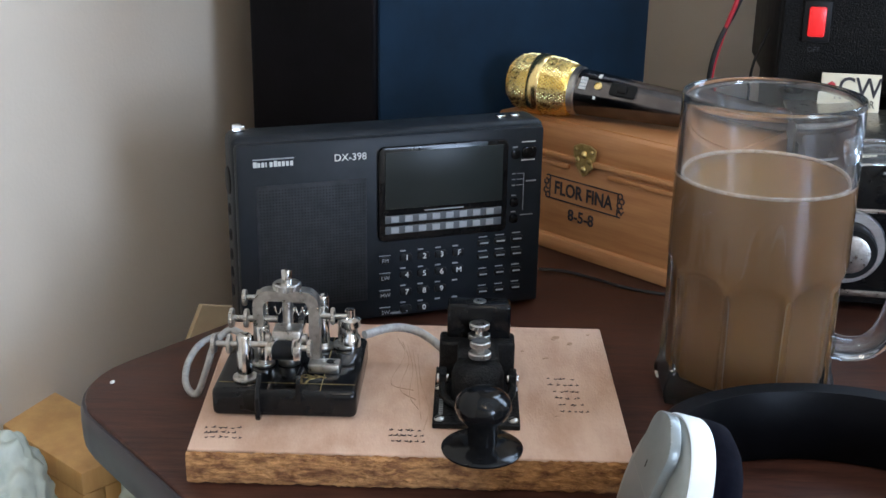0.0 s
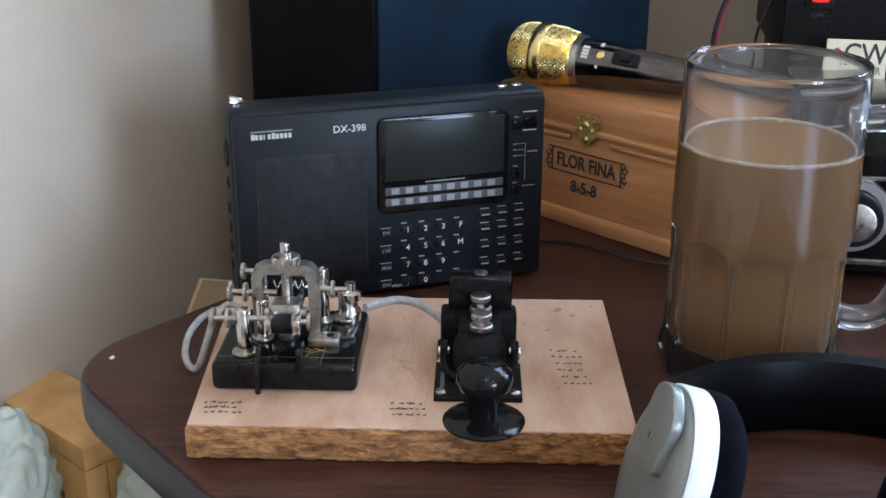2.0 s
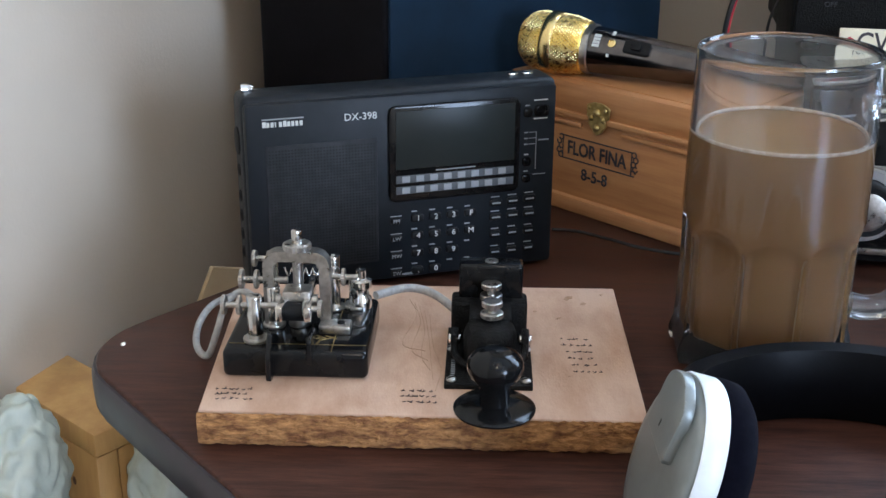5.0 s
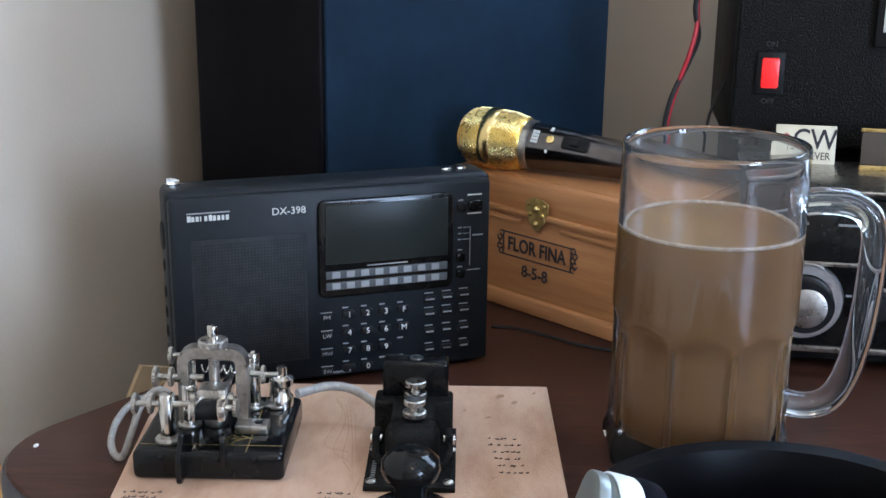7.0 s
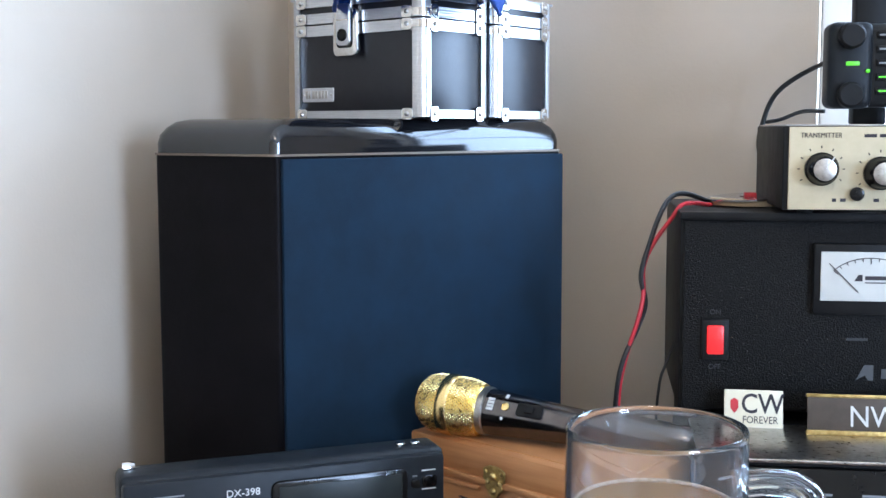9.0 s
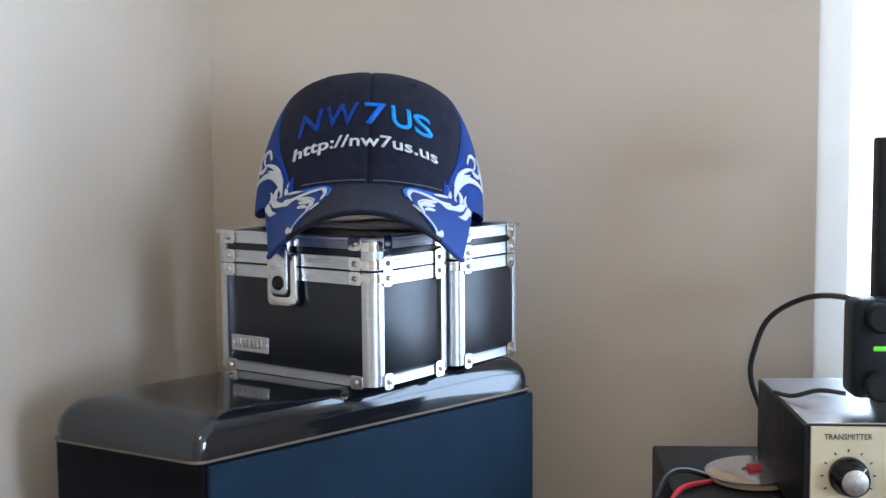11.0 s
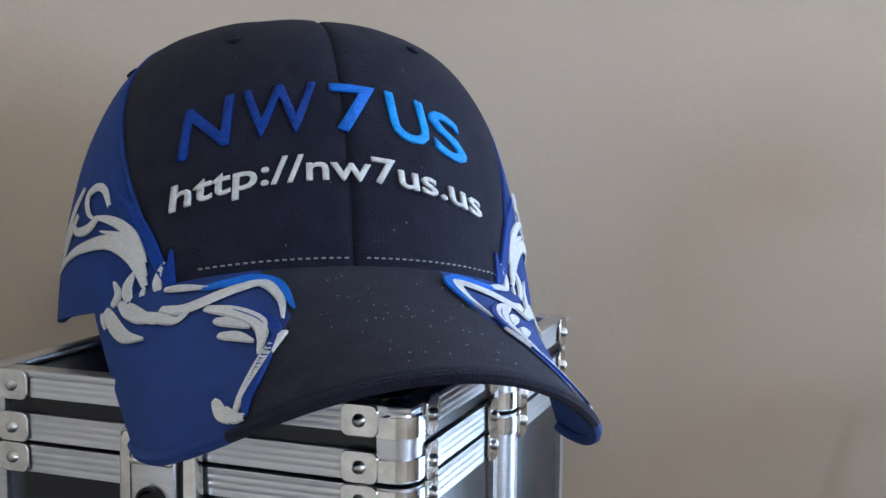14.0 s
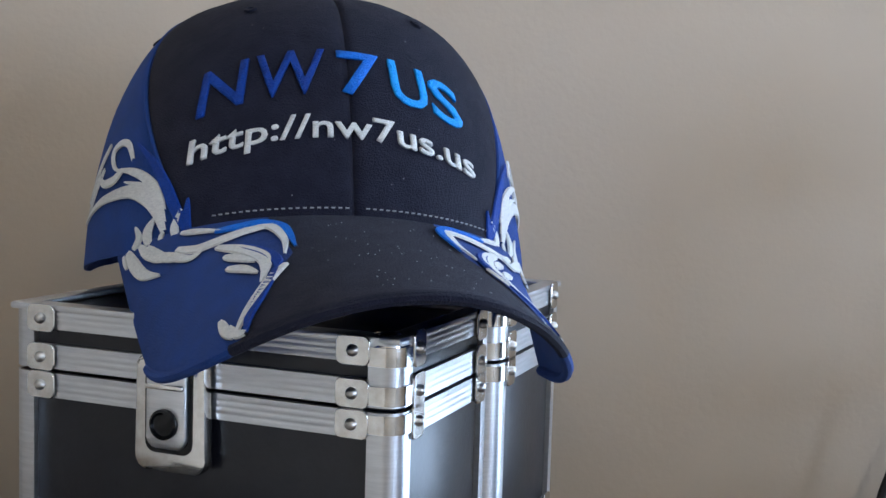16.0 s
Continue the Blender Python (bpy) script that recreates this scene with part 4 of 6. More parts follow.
def screw(parent, m, r=0.0032, h=0.0016):
    s = part("screw", lathe([(0, 0), (r, 0), (r * 0.95, h * 0.5), (r * 0.6, h), (0, h)], 16, m), M_STEEL, parent)
    part("slot", box(-r * 0.9, r * 0.9, -0.0003, 0.0003, h * 0.8, h + 0.0002, m=m @ pose(0, 0, 0, 0, 0, 35)), M_BLACKM, s, smooth=False)


def knurl(r, h, m, name, parent, material=M_STEEL, seg=40):
    b = bmesh.new()
    rings = []
    for rr, z in ((r * 0.86, 0), (r, h * 0.15), (r, h * 0.85), (r * 0.86, h)):
        rings.append([b.verts.new(((rr * (1 if i % 2 else 0.94)) * math.cos(2 * math.pi * i / seg), (rr * (1 if i % 2 else 0.94)) * math.sin(2 * math.pi * i / seg), z)) for i in range(seg)])
    for a, c in zip(rings, rings[1:]):
        for i in range(seg):
            b.faces.new((a[i], a[(i + 1) % seg], c[(i + 1) % seg], c[i]))
    b.faces.new(rings[0])
    b.faces.new(rings[-1])
    b.transform(m)
    return part(name, b, material, parent, angle=25)


# paddle key: glossy base, arched frame and nickel posts
paddle = thing("paddle_key", pose(-0.0525, 0.6420, BZ), "double-lever telegraph paddle key, nickel parts on a glossy black base", "telegraph key")
part("base", box(-0.0405, 0.0405, -0.0400, 0.0380, 0, 0.0165, 0.0035, seg=3), M_BLACKG, paddle)
PT = 0.0165
b = box(0.020, 0.0205, -0.0385, 0.036, PT, PT + 0.00015)
box(-0.038, 0.0385, -0.0305, -0.0300, PT, PT + 0.00015, bm=b)
part("pinstripe", b, M_BRASS, paddle, smooth=False)
b = None
for k, (dx, dy, tr) in enumerate(((0, 0, 30), (0.003, 0.002, -35), (0.006, 0, 30), (0.002, -0.003, 75), (0.008, 0.002, -30))):
    b = box(-0.004, 0.004, -0.0006, 0.0006, 0, 0.0002, m=pose(0.010 + dx, -0.0225 + dy, PT, 0, 0, tr), bm=b)
part("gold_mark", b, M_BRASS, paddle, "unreadable gold maker's mark", smooth=False)
# arch
b = bmesh.new()
prof = rounded([(-0.0205, 0), (-0.0205, 0.0465), (0.0175, 0.0465), (0.0175, 0)], [0, 0.009, 0.009, 0], 6)
inner = rounded([(-0.0145, 0), (-0.0145, 0.0405), (0.0115, 0.0405), (0.0115, 0)], [0, 0.004, 0.004, 0], 6)
for y in (-0.0045, 0.0045):
    o_, i_ = [b.verts.new((x, y, z)) for x, z in prof], [b.verts.new((x, y, z)) for x, z in inner]
    for k in range(len(prof) - 1):
        b.faces.new((o_[k], o_[k + 1], i_[k + 1], i_[k]))
    if y < 0:
        o0, i0 = o_, i_
for k in range(len(prof) - 1):
    b.faces.new((o0[k], o0[k + 1], o_[k + 1], o_[k]))
    b.faces.new((i0[k], i0[k + 1], i_[k + 1], i_[k]))
b.transform(pose(-0.001, -0.004, PT))
part("arch", b, M_STEEL, paddle, "worn nickel arched frame")
part("arch_foot", box(0.0105, 0.0285, -0.0135, -0.0025, PT, PT + 0.0055, 0.001, m=pose(0, -0.004, 0)), M_STEEL, paddle)
part("foot_screw", cyl(0.0022, PT + 0.005, PT + 0.0062, 14, m=pose(0.023, -0.0125, 0)), M_BLACKM, paddle)
knurl(0.0082, 0.0042, pose(-0.002, -0.004, PT + 0.0465), "top_nut", paddle)
part("top_screw", cyl(0.0030, PT + 0.0500, PT + 0.0585, 16, 0.0006, pose(-0.002, -0.004, 0)), M_CHROME, paddle)
part("pivot_pin", cyl(0.0030, PT + 0.006, PT + 0.046, 14, m=pose(-0.002, -0.004, 0)), M_STEEL, paddle)
part("bottom_collar", cyl(0.0065, PT, PT + 0.008, 20, 0.001, pose(-0.002, -0.004, 0)), M_STEEL, paddle)
# levers, contact arms, finger pieces
for x, tilt in ((-0.0065, -4), (0.0045, 4)):
    part("lever", box(-0.0020, 0.0020, -0.034, 0.030, -0.004, 0.0045, 0.0008, m=pose(x, 0, PT + 0.019, 0, 0, tilt)), M_CHROME, paddle)
    part("contact", cyl(0.0034, -0.0012, 0.0012, 16, m=pose(x * 1.9, -0.012, PT + 0.019, 0, 90, 0)), M_STEEL, paddle)
part("lever_block", box(-0.009, 0.007, -0.020, -0.006, PT + 0.014, PT + 0.027, 0.0015), M_STEEL, paddle)
part("lever_spindle", cyl(0.0055, -0.009, 0.008, 18, 0.001, pose(-0.001, -0.022, PT + 0.0165, 0, 90, 0)), M_BLACKM, paddle)
part("finger_piece", prism(rounded([(-0.0155, 0), (0.010, 0), (0.013, 0.017), (-0.006, 0.026), (-0.0155, 0.014)], [0.003] * 5, 4), -0.0014, 0.0014, 0.0005, pose(-0.0125, -0.0375, PT - 0.013, 90, 0, 90), 1), M_BLACKG, paddle, "glossy dark finger paddle")
part("finger_piece", prism(rounded([(-0.0095, 0), (0.010, 0), (0.012, 0.015), (-0.009, 0.018)], [0.003] * 4, 4), -0.0014, 0.0014, 0.0005, pose(0.0085, -0.0335, PT - 0.008, 90, 0, 90), 1), M_BLACKG, paddle, "glossy dark finger paddle")


def post(x, y, h, r, parent, ring=True):
    p = part("post", cyl(r, PT, PT + h, 20, 0.0009, pose(x, y, 0)), M_CHROME, parent)
    if ring:
        part("collar", cyl(r * 1.65, PT, PT + 0.0022, 22, 0.0006, pose(x, y, 0)), M_STEEL, p)
    return p


def contact_screw(x0, x1, y, z, parent, head=0.0058):
    part("contact_screw", cyl(0.0017, min(x0, x1), max(x0, x1), 12, m=pose(0, y, z, 0, 90, 0)), M_STEEL, parent)
    s = -1 if x0 < x1 else 1
    knurl(head, 0.0026, pose(x0, y, z, 0, 90, 0) @ pose(0, 0, -0.0013), "knurled_head", parent)
    knurl(head * 0.95, 0.0024, pose(x0 - s * 0.0085, y, z, 0, 90, 0) @ pose(0, 0, -0.0012), "lock_nut", parent)


post(-0.0235, -0.0260, 0.0275, 0.0044, paddle)
post(-0.0210, 0.0180, 0.0300, 0.0040, paddle)
post(-0.0165, -0.0060, 0.0250, 0.0040, paddle)
post(0.0280, 0.0230, 0.0200, 0.0046, paddle)
post(0.0150, 0.0200, 0.0340, 0.0040, paddle)
contact_screw(-0.0405, -0.0080, -0.0260, PT + 0.0215, paddle)
contact_screw(-0.0345, -0.0080, -0.0040, PT + 0.0280, paddle)
contact_screw(-0.0310, -0.0020, 0.0180, PT + 0.0320, paddle, 0.0050)
contact_screw(0.0150, -0.0040, 0.0200, PT + 0.0300, paddle, 0.0045)
contact_screw(0.0130, 0.0300, 0.0150, PT + 0.0225, paddle, 0.0055)
contact_screw(0.0130, 0.0040, -0.0240, PT + 0.0190, paddle, 0.0050)
term = part("terminal", lathe([(0.0062, 0), (0.0062, 0.006), (0.0046, 0.008), (0.0046, 0.012), (0.0064, 0.0135), (0.0064, 0.0175), (0.003, 0.019), (0.003, 0.024), (0, 0.0245)], 26, pose(0.0310, 0.0230, PT)), M_CHROME, paddle, "knurled chrome terminal")
part("spring", tube([(-0.012 + 0.0009 * k, 0.006 + 0.0022 * math.cos(k * 1.4), PT + 0.029 + 0.0022 * math.sin(k * 1.4)) for k in range(24)], 0.0005, 6, 4), M_CHROME, paddle)

# straight key
key = thing("straight_key", pose(0.0548, 0.6280, BZ), "black straight telegraph key with a round knob, screwed to the board", "telegraph key")
part("base_plate", box(-0.0243, 0.0243, -0.0345, 0.0400, 0, 0.0030, 0.0006), M_WRINK, key)
part("rear_block", box(-0.0222, 0.0222, 0.022, 0.0400, 0.003, 0.0270, 0.0022, seg=3), M_WRINK, key)
cover = part("rear_cover", box(-0.0180, 0.0195, 0.0300, 0.0440, 0.024, 0.0475, 0.0022, seg=3), M_BLACKG, key, "glossy black bakelite cover")
part("cover_screw", cyl(0.0038, 0.0474, 0.0481, 18, m=pose(0.001, 0.037, 0)), M_STEEL, cover)
b = lathe([(0.0148, 0.003), (0.0150, 0.020), (0.0138, 0.0235), (0.011, 0.026), (0, 0.0265)], 28, pose(0.0005, -0.004, 0) @ Matrix.Diagonal((1, 1.1, 1, 1)))
box(-0.0115, 0.0125, 0.0, 0.030, 0.0215, 0.0275, 0.002, bm=b)
part("lever_body", b, M_WRINK, key)
for x in (-0.0195, 0.0205):
    part("bearing_lug", box(x - 0.0022, x + 0.0022, -0.004, 0.008, 0.003, 0.0185, 0.0014), M_WRINK, key)
    part("bearing_screw", cyl(0.0030, -0.0035, 0.0035, 14, 0.0006, pose(x, 0.002, 0.0135, 0, 90, 0)), M_CHROME, key)
part("stirrup", tube([(-0.0195, 0.000, 0.0150), (-0.0185, -0.009, 0.008), (-0.010, -0.0185, 0.0055), (0.001, -0.0215, 0.005), (0.0115, -0.0185, 0.0055), (0.0195, -0.009, 0.008), (0.0205, 0.000, 0.0150)], 0.0022, 8, 6), M_WRINK, key)
for x, y, z in ((0.0010, 0.0245, 0.0275), (0.0014, 0.0010, 0.0265)):
    part("adjust_stem", cyl(0.0026, z - 0.002, z + 0.0095, 14, m=pose(x, y, 0)), M_STEEL, key)
    knurl(0.0066, 0.0034, pose(x, y, z + 0.0012), "lock_nut", key, M_STEEL)
    knurl(0.0060, 0.0036, pose(x, y, z + 0.0078), "adjust_screw", key, M_STEEL)
for x, y in ((-0.0205, -0.0285), (0.0205, -0.0285), (-0.0215, 0.0105), (0.0215, 0.0105)):
    screw(key, pose(x, y, 0.003), 0.0030)
part("lever_tongue", box(-0.0035, 0.0055, -0.080, -0.012, 0.0105, 0.0140, 0.001), M_WRINK, key)
kn = part("knob", lathe([(0.0075, 0.0165), (0.0078, 0.026), (0.0100, 0.0290), (0.0130, 0.0320), (0.0145, 0.0360), (0.0138, 0.0405), (0.0105, 0.0440), (0.0055, 0.0458), (0, 0.0462)], 36, pose(0.0028, -0.0790, 0.0005)), M_BLACKG, key, "glossy black round knob")
part("knob_skirt", lathe([(0, 0.0115), (0.018, 0.0115), (0.0208, 0.0125), (0.0210, 0.0135), (0.0195, 0.0145), (0.008, 0.0165), (0, 0.0170)], 40, pose(0.0028, -0.0790, 0.0005)), M_BLACKG, kn)
b = None
for k in range(8):
    b = box(-0.0012, 0.0012, -0.0007, 0.0007, 0, 0.0002, m=pose(-0.0200, -0.024 + k * 0.0027, 0.003), bm=b)
part("maker_mark", b, M_DIMPRINT, key, smooth=False)
# cords
part_cord = tube([(-0.0130, 0.6650, BZ + 0.024), (0.004, 0.682, BZ + 0.022), (0.020, 0.684, BZ + 0.018), (0.036, 0.674, BZ + 0.010), (0.040, 0.668, BZ + 0.006)], 0.0026, 10, 8)
tagged(part("cord_between_keys", part_cord, M_GREYCORD), "grey cloth cord joining the two telegraph keys", "cord")
tagged(part("cord_loop", tube([(-0.086, 0.668, BZ + 0.020), (-0.096, 0.672, BZ + 0.022), (-0.104, 0.664, BZ + 0.015), (-0.1075, 0.658, BZ + 0.004), (-0.113, 0.654, DZ + 0.008), (-0.119, 0.657, DZ + 0.007), (-0.124, 0.668, DZ + 0.010), (-0.125, 0.684, DZ + 0.015), (-0.121, 0.704, DZ + 0.018), (-0.112, 0.728, DZ + 0.014), (-0.098, 0.746, DZ + 0.006)], 0.0022, 10, 8), M_GREYCORD), "grey cord looped beside the paddle key", "cord")


# ---- cigar box and microphone ----
cbox = thing("wooden_cigar_box", pose(0.0700, 1.0010, DZ, 0, 0, -45), "reddish cedar cigar box with brass clasp and black stencilled lettering", "box")
BL, BD, BH = 0.236, 0.135, 0.108
part("box_body", box(0.002, BL - 0.002, 0.002, BD - 0.002, 0.012, 0.080, 0.0015), M_CEDAR, cbox)
part("plinth", box(0, BL, -0.003, BD, 0, 0.0135, 0.003), M_CEDAR, cbox, "paler moulded plinth")
lid = part("lid", box(0.001, BL - 0.001, 0.001, BD - 0.001, 0.083, BH, 0.003), M_CEDAR, cbox)
part("lid_moulding", box(0.0, BL, -0.0015, BD, 0.0795, 0.0840, 0.0012), M_CEDAR, lid)
part("lid_panel", box(0.010, BL - 0.010, 0.010, BD - 0.010, BH - 0.001, BH + 0.0012, 0.0008), M_CEDAR, lid)
for x0, x1 in ((0.008, 0.082), (0.122, BL - 0.01)):
    part("front_bead", box(x0, x1, -0.0006, 0.004, 0.0725, 0.0765, 0.0012), M_CEDAR, cbox)
CX = 0.100
b = prism(rounded([(-0.011, -0.006), (0.011, -0.006), (0.012, 0.004), (0.005, 0.007), (-0.005, 0.007), (-0.012, 0.004)], [0.002] * 6, 3), 0, 0.0016, 0.0004, pose(CX, -0.001, 0.090, 90), 1)
clasp = part("clasp", b, M_BRASS, cbox, "ornate worn brass clasp")
part("clasp_hasp", prism(rounded([(-0.007, 0.004), (-0.009, -0.004), (-0.004, -0.010), (0, -0.0125), (0.004, -0.010), (0.009, -0.004), (0.007, 0.004)], [0.0015] * 7, 3), 0, 0.0020, 0.0004, pose(CX, -0.001, 0.083, 90), 1), M_BRASS, clasp)
for x, z, r in ((-0.006, 0.084, 0.0022), (0.006, 0.084, 0.0022), (0, 0.077, 0.0028), (-0.008, 0.092, 0.0016), (0.008, 0.092, 0.0016), (0, 0.089, 0.0032)):
    part("clasp_boss", sphere(r, pose(CX + x, -0.0030, z), 12, 8), M_BRASS, clasp)
# stencilled lettering in its scrolled frame
TX, TZ = 0.0975, 0.0535
part("stencil_lettering", text_bm("FLOR FINA", 0.0158, 0.0002, pose(TX, 0.0012, TZ) @ UPRIGHT, wide=0.80, bold=0.0003), M_INK, cbox, smooth=False)
part("stencil_lettering", text_bm("8-5-8", 0.0135, 0.0002, pose(TX - 0.001, 0.0012, 0.0335) @ UPRIGHT, wide=0.95, bold=0.0002), M_INK, cbox, smooth=False)
b = None
for z in (TZ - 0.0095, TZ + 0.0095):
    b = box(TX - 0.037, TX + 0.037, 0.0013, 0.0019, z - 0.0005, z + 0.0005, bm=b)
for s in (-1, 1):
    for k in range(5):
        a = k * 0.9
        b = tube([(TX + s * (0.0375 + 0.002 * (k % 2)) + 0.0024 * math.cos(a + q), 0.0016, TZ - 0.0075 + 0.0038 * k + 0.0024 * math.sin(a + q)) for q in (0, 1.3, 2.6, 3.9, 5.2)], 0.0006, 5, 4, bm=b)
    b = box(TX + s * 0.0355 - 0.0004, TX + s * 0.0355 + 0.0004, 0.0013, 0.0019, TZ - 0.0095, TZ + 0.0095, bm=b)
part("stencil_frame", b, M_INK, cbox, smooth=False)

MICD = Vector((0.137, -0.072, -0.0085)).normalized()
mic_m = Matrix.Translation((0.0800, 1.0000, DZ + BH + 0.0268)) @ MICD.to_track_quat("Z", "Y").to_matrix().to_4x4()
mic = thing("microphone", mic_m, "gold mesh and dark chrome hand microphone lying on the box", "microphone")
part("mesh_head", lathe([(0, 0), (0.009, 0.0008), (0.0165, 0.0045), (0.0215, 0.010), (0.0238, 0.017), (0.0242, 0.026)], 40), M_GOLD, mic)
part("mesh_head", lathe([(0.0242, 0.035), (0.0236, 0.048), (0.0212, 0.058), (0.0195, 0.060)], 40), M_GOLD, mic)
part("head_band", lathe([(0.0243, 0.0255), (0.0255, 0.027), (0.0255, 0.0345), (0.0243, 0.036)], 40), M_GOLDB, mic, "polished gold ring")
# raised weave of the head
b = None
prof = [(0.0165, 0.0045), (0.0215, 0.010), (0.0238, 0.017), (0.0242, 0.0255)]
prof2 = [(0.0242, 0.036), (0.0238, 0.047), (0.0214, 0.058)]
bb = bmesh.new()
for pr in (prof, prof2):
    zs = np.array([p[1] for p in pr])
    rs = np.array([p[0] for p in pr])
    count = int((zs[-1] - zs[0]) / 0.0017)
    for k in range(count + 1):
        z = zs[0] + (zs[-1] - zs[0]) * k / count
        r = float(np.interp(z, zs, rs))
        for i in range(56):
            a = 2 * math.pi * (i + 0.5 * (k % 2)) / 56
            c = Vector((r * math.cos(a), r * math.sin(a), z))
            o, t1, t2 = Vector((math.cos(a), math.sin(a), 0)), Vector((-math.sin(a), math.cos(a), 0)), Vector((0, 0, 1))
            q = [bb.verts.new(c + 0.0011 * t1), bb.verts.new(c + 0.0007 * t2), bb.verts.new(c - 0.0011 * t1), bb.verts.new(c - 0.0007 * t2)]
            top = bb.verts.new(c + o * 0.0006)
            for j in range(4):
                bb.faces.new((q[j], q[(j + 1) % 4], top))
part("mesh_weave", bb, M_GOLDB, mic, smooth=False)["kind"] = "stuff"
part("collar", lathe([(0.0195, 0.059), (0.0200, 0.061), (0.0200, 0.065), (0.0188, 0.066)], 36), M_STEEL, mic)
M_SMOKE = mat("smoked_chrome", (0.16, 0.15, 0.15), 0.16, 1.0, second=(0.11, 0.10, 0.10), scale=60, rvar=0.06)
part("handle", lathe([(0.0188, 0.0655), (0.0182, 0.080), (0.0160, 0.115), (0.0138, 0.160), (0.0125, 0.205), (0.0118, 0.232), (0.0095, 0.236), (0, 0.236)], 36), M_SMOKE, mic)


def on_handle(z, a):
    r = float(np.interp(z, [0.0655, 0.08, 0.115, 0.16, 0.205], [0.0188, 0.0182, 0.016, 0.0138, 0.0125]))
    return Matrix.Rotation(a, 4, "Z") @ pose(r, 0, z, 0, 90, 0)


face = None
for a_ in range(72):
    d = (mic_m.to_3x3() @ Vector((math.cos(a_ * math.pi / 36), math.sin(a_ * math.pi / 36), 0)))
    score = d.dot(Vector((-0.10, -0.80, 0.55)))
    if face is None or score > face[0]:
        face = (score, a_ * math.pi / 36)
FA = face[1]
sw = part("switch_plate", prism(rounded([(-0.0055, -0.011), (0.0055, -0.011), (0.0055, 0.011), (-0.0055, 0.011)], [0.002] * 4, 3), -0.002, 0.0016, 0.0005, on_handle(0.106, FA) @ pose(0, 0, 0, 0, 0, 90), 1), M_BLACKM, mic)
part("slide_switch", box(-0.004, 0.004, -0.003, 0.003, 0.001, 0.0042, 0.001, m=on_handle(0.106, FA)), M_BLACKM, sw)
part("badge_ring", lathe([(0.0034, 0), (0.0034, 0.0009), (0.0024, 0.0012), (0.0022, 0.0004), (0, 0.0004)], 20, on_handle(0.085, FA)), M_GOLDB, mic)
b = None
for k in range(4):
    b = box(-0.0028, 0.0028, -0.0011, 0.0011, 0.0002, 0.0008, m=on_handle(0.0725, FA) @ pose(0, -0.0042 + k * 0.0028, 0), bm=b)
part("name_marking", b, M_PRINT, mic, smooth=False)
b = box(-0.001, 0.001, -0.0012, 0.0012, -0.0002, 0.0006, m=on_handle(0.0835, FA + 0.55))
part("dot_marking", box(-0.0012, 0.0012, -0.0022, 0.0022, -0.0002, 0.0006, m=on_handle(0.0835, FA - 0.55), bm=b), M_PRINT, mic, smooth=False)


# ---- glass mug of coffee ----
MX, MY = 0.2225, 0.6900
mug = thing("glass_mug", pose(MX, MY, DZ), "large clear glass beer mug nearly full of milky coffee", "mug")
MH = 0.190


def mug_r(a, z):
    r = 0.0545 - 0.0025 * z / MH
    n = 9
    k = (a * n / (2 * math.pi)) % 1.0
    arch = 0.083 + 0.010 * math.sin(math.pi * k) ** 0.6
    inside = max(0.0, min(1.0, (arch - z) / 0.006))
    rib = max(0.0, min(1.0, min(k, 1 - k) / 0.10))
    rib = rib * rib * (3 - 2 * rib)
    waist = 0.0018 * math.sin(math.pi * min(1, z / 0.09))
    r -= inside * (0.0042 * rib) + (waist if z < 0.09 else 0) * 0.5
    if z < 0.016:
        r += 0.0022 * math.sin(math.pi * z / 0.016)
    return r


b = bmesh.new()
seg = 180
zs = [0.0, 0.002, 0.004, 0.008, 0.012, 0.016, 0.02] + [0.02 + 0.004 * k for k in range(1, 15)] + [0.077 + 0.002 * k for k in range(1, 12)] + [0.106 + 0.010 * k for k in range(0, 8)] + [MH - 0.004, MH - 0.0012]
rings = [[b.verts.new((mug_r(2 * math.pi * i / seg, z) * math.cos(2 * math.pi * i / seg), mug_r(2 * math.pi * i / seg, z) * math.sin(2 * math.pi * i / seg), z)) for i in range(seg)] for z in zs]
def inner_r(a, rr, z):
    k = (a * 9 / (2 * math.pi)) % 1.0
    rib = max(0.0, min(1.0, min(k, 1 - k) / 0.12))
    rib = rib * rib * (3 - 2 * rib)
    arch = 0.080 + 0.009 * math.sin(math.pi * k) ** 0.6
    return rr - 0.0032 * rib * max(0.0, min(1.0, (arch - z) / 0.008))


INNER = [(0.0492, 0.098), (0.0486, 0.092), (0.0482, 0.087), (0.0478, 0.083), (0.0474, 0.079), (0.0471, 0.075), (0.0468, 0.070), (0.0460, 0.050), (0.0455, 0.025), (0.0425, 0.0170), (0.0360, 0.0150)]
for rr, z in [(0.0515, MH), (0.0508, MH), (0.0500, MH - 0.0012), (0.0497, MH - 0.006), (0.0498, 0.12)] + INNER:
    rings.append([b.verts.new((inner_r(2 * math.pi * i / seg, rr, z) * math.cos(2 * math.pi * i / seg), inner_r(2 * math.pi * i / seg, rr, z) * math.sin(2 * math.pi * i / seg), z)) for i in range(seg)])
for a, c in zip(rings, rings[1:]):
    for i in range(seg):
        b.faces.new((a[i], a[(i + 1) % seg], c[(i + 1) % seg], c[i]))
b.faces.new(rings[0])
b.faces.new(rings[-1])
part("glass", b, M_GLASS, mug, "clear moulded glass with arched panels", angle=50)
HA = radians(-4)
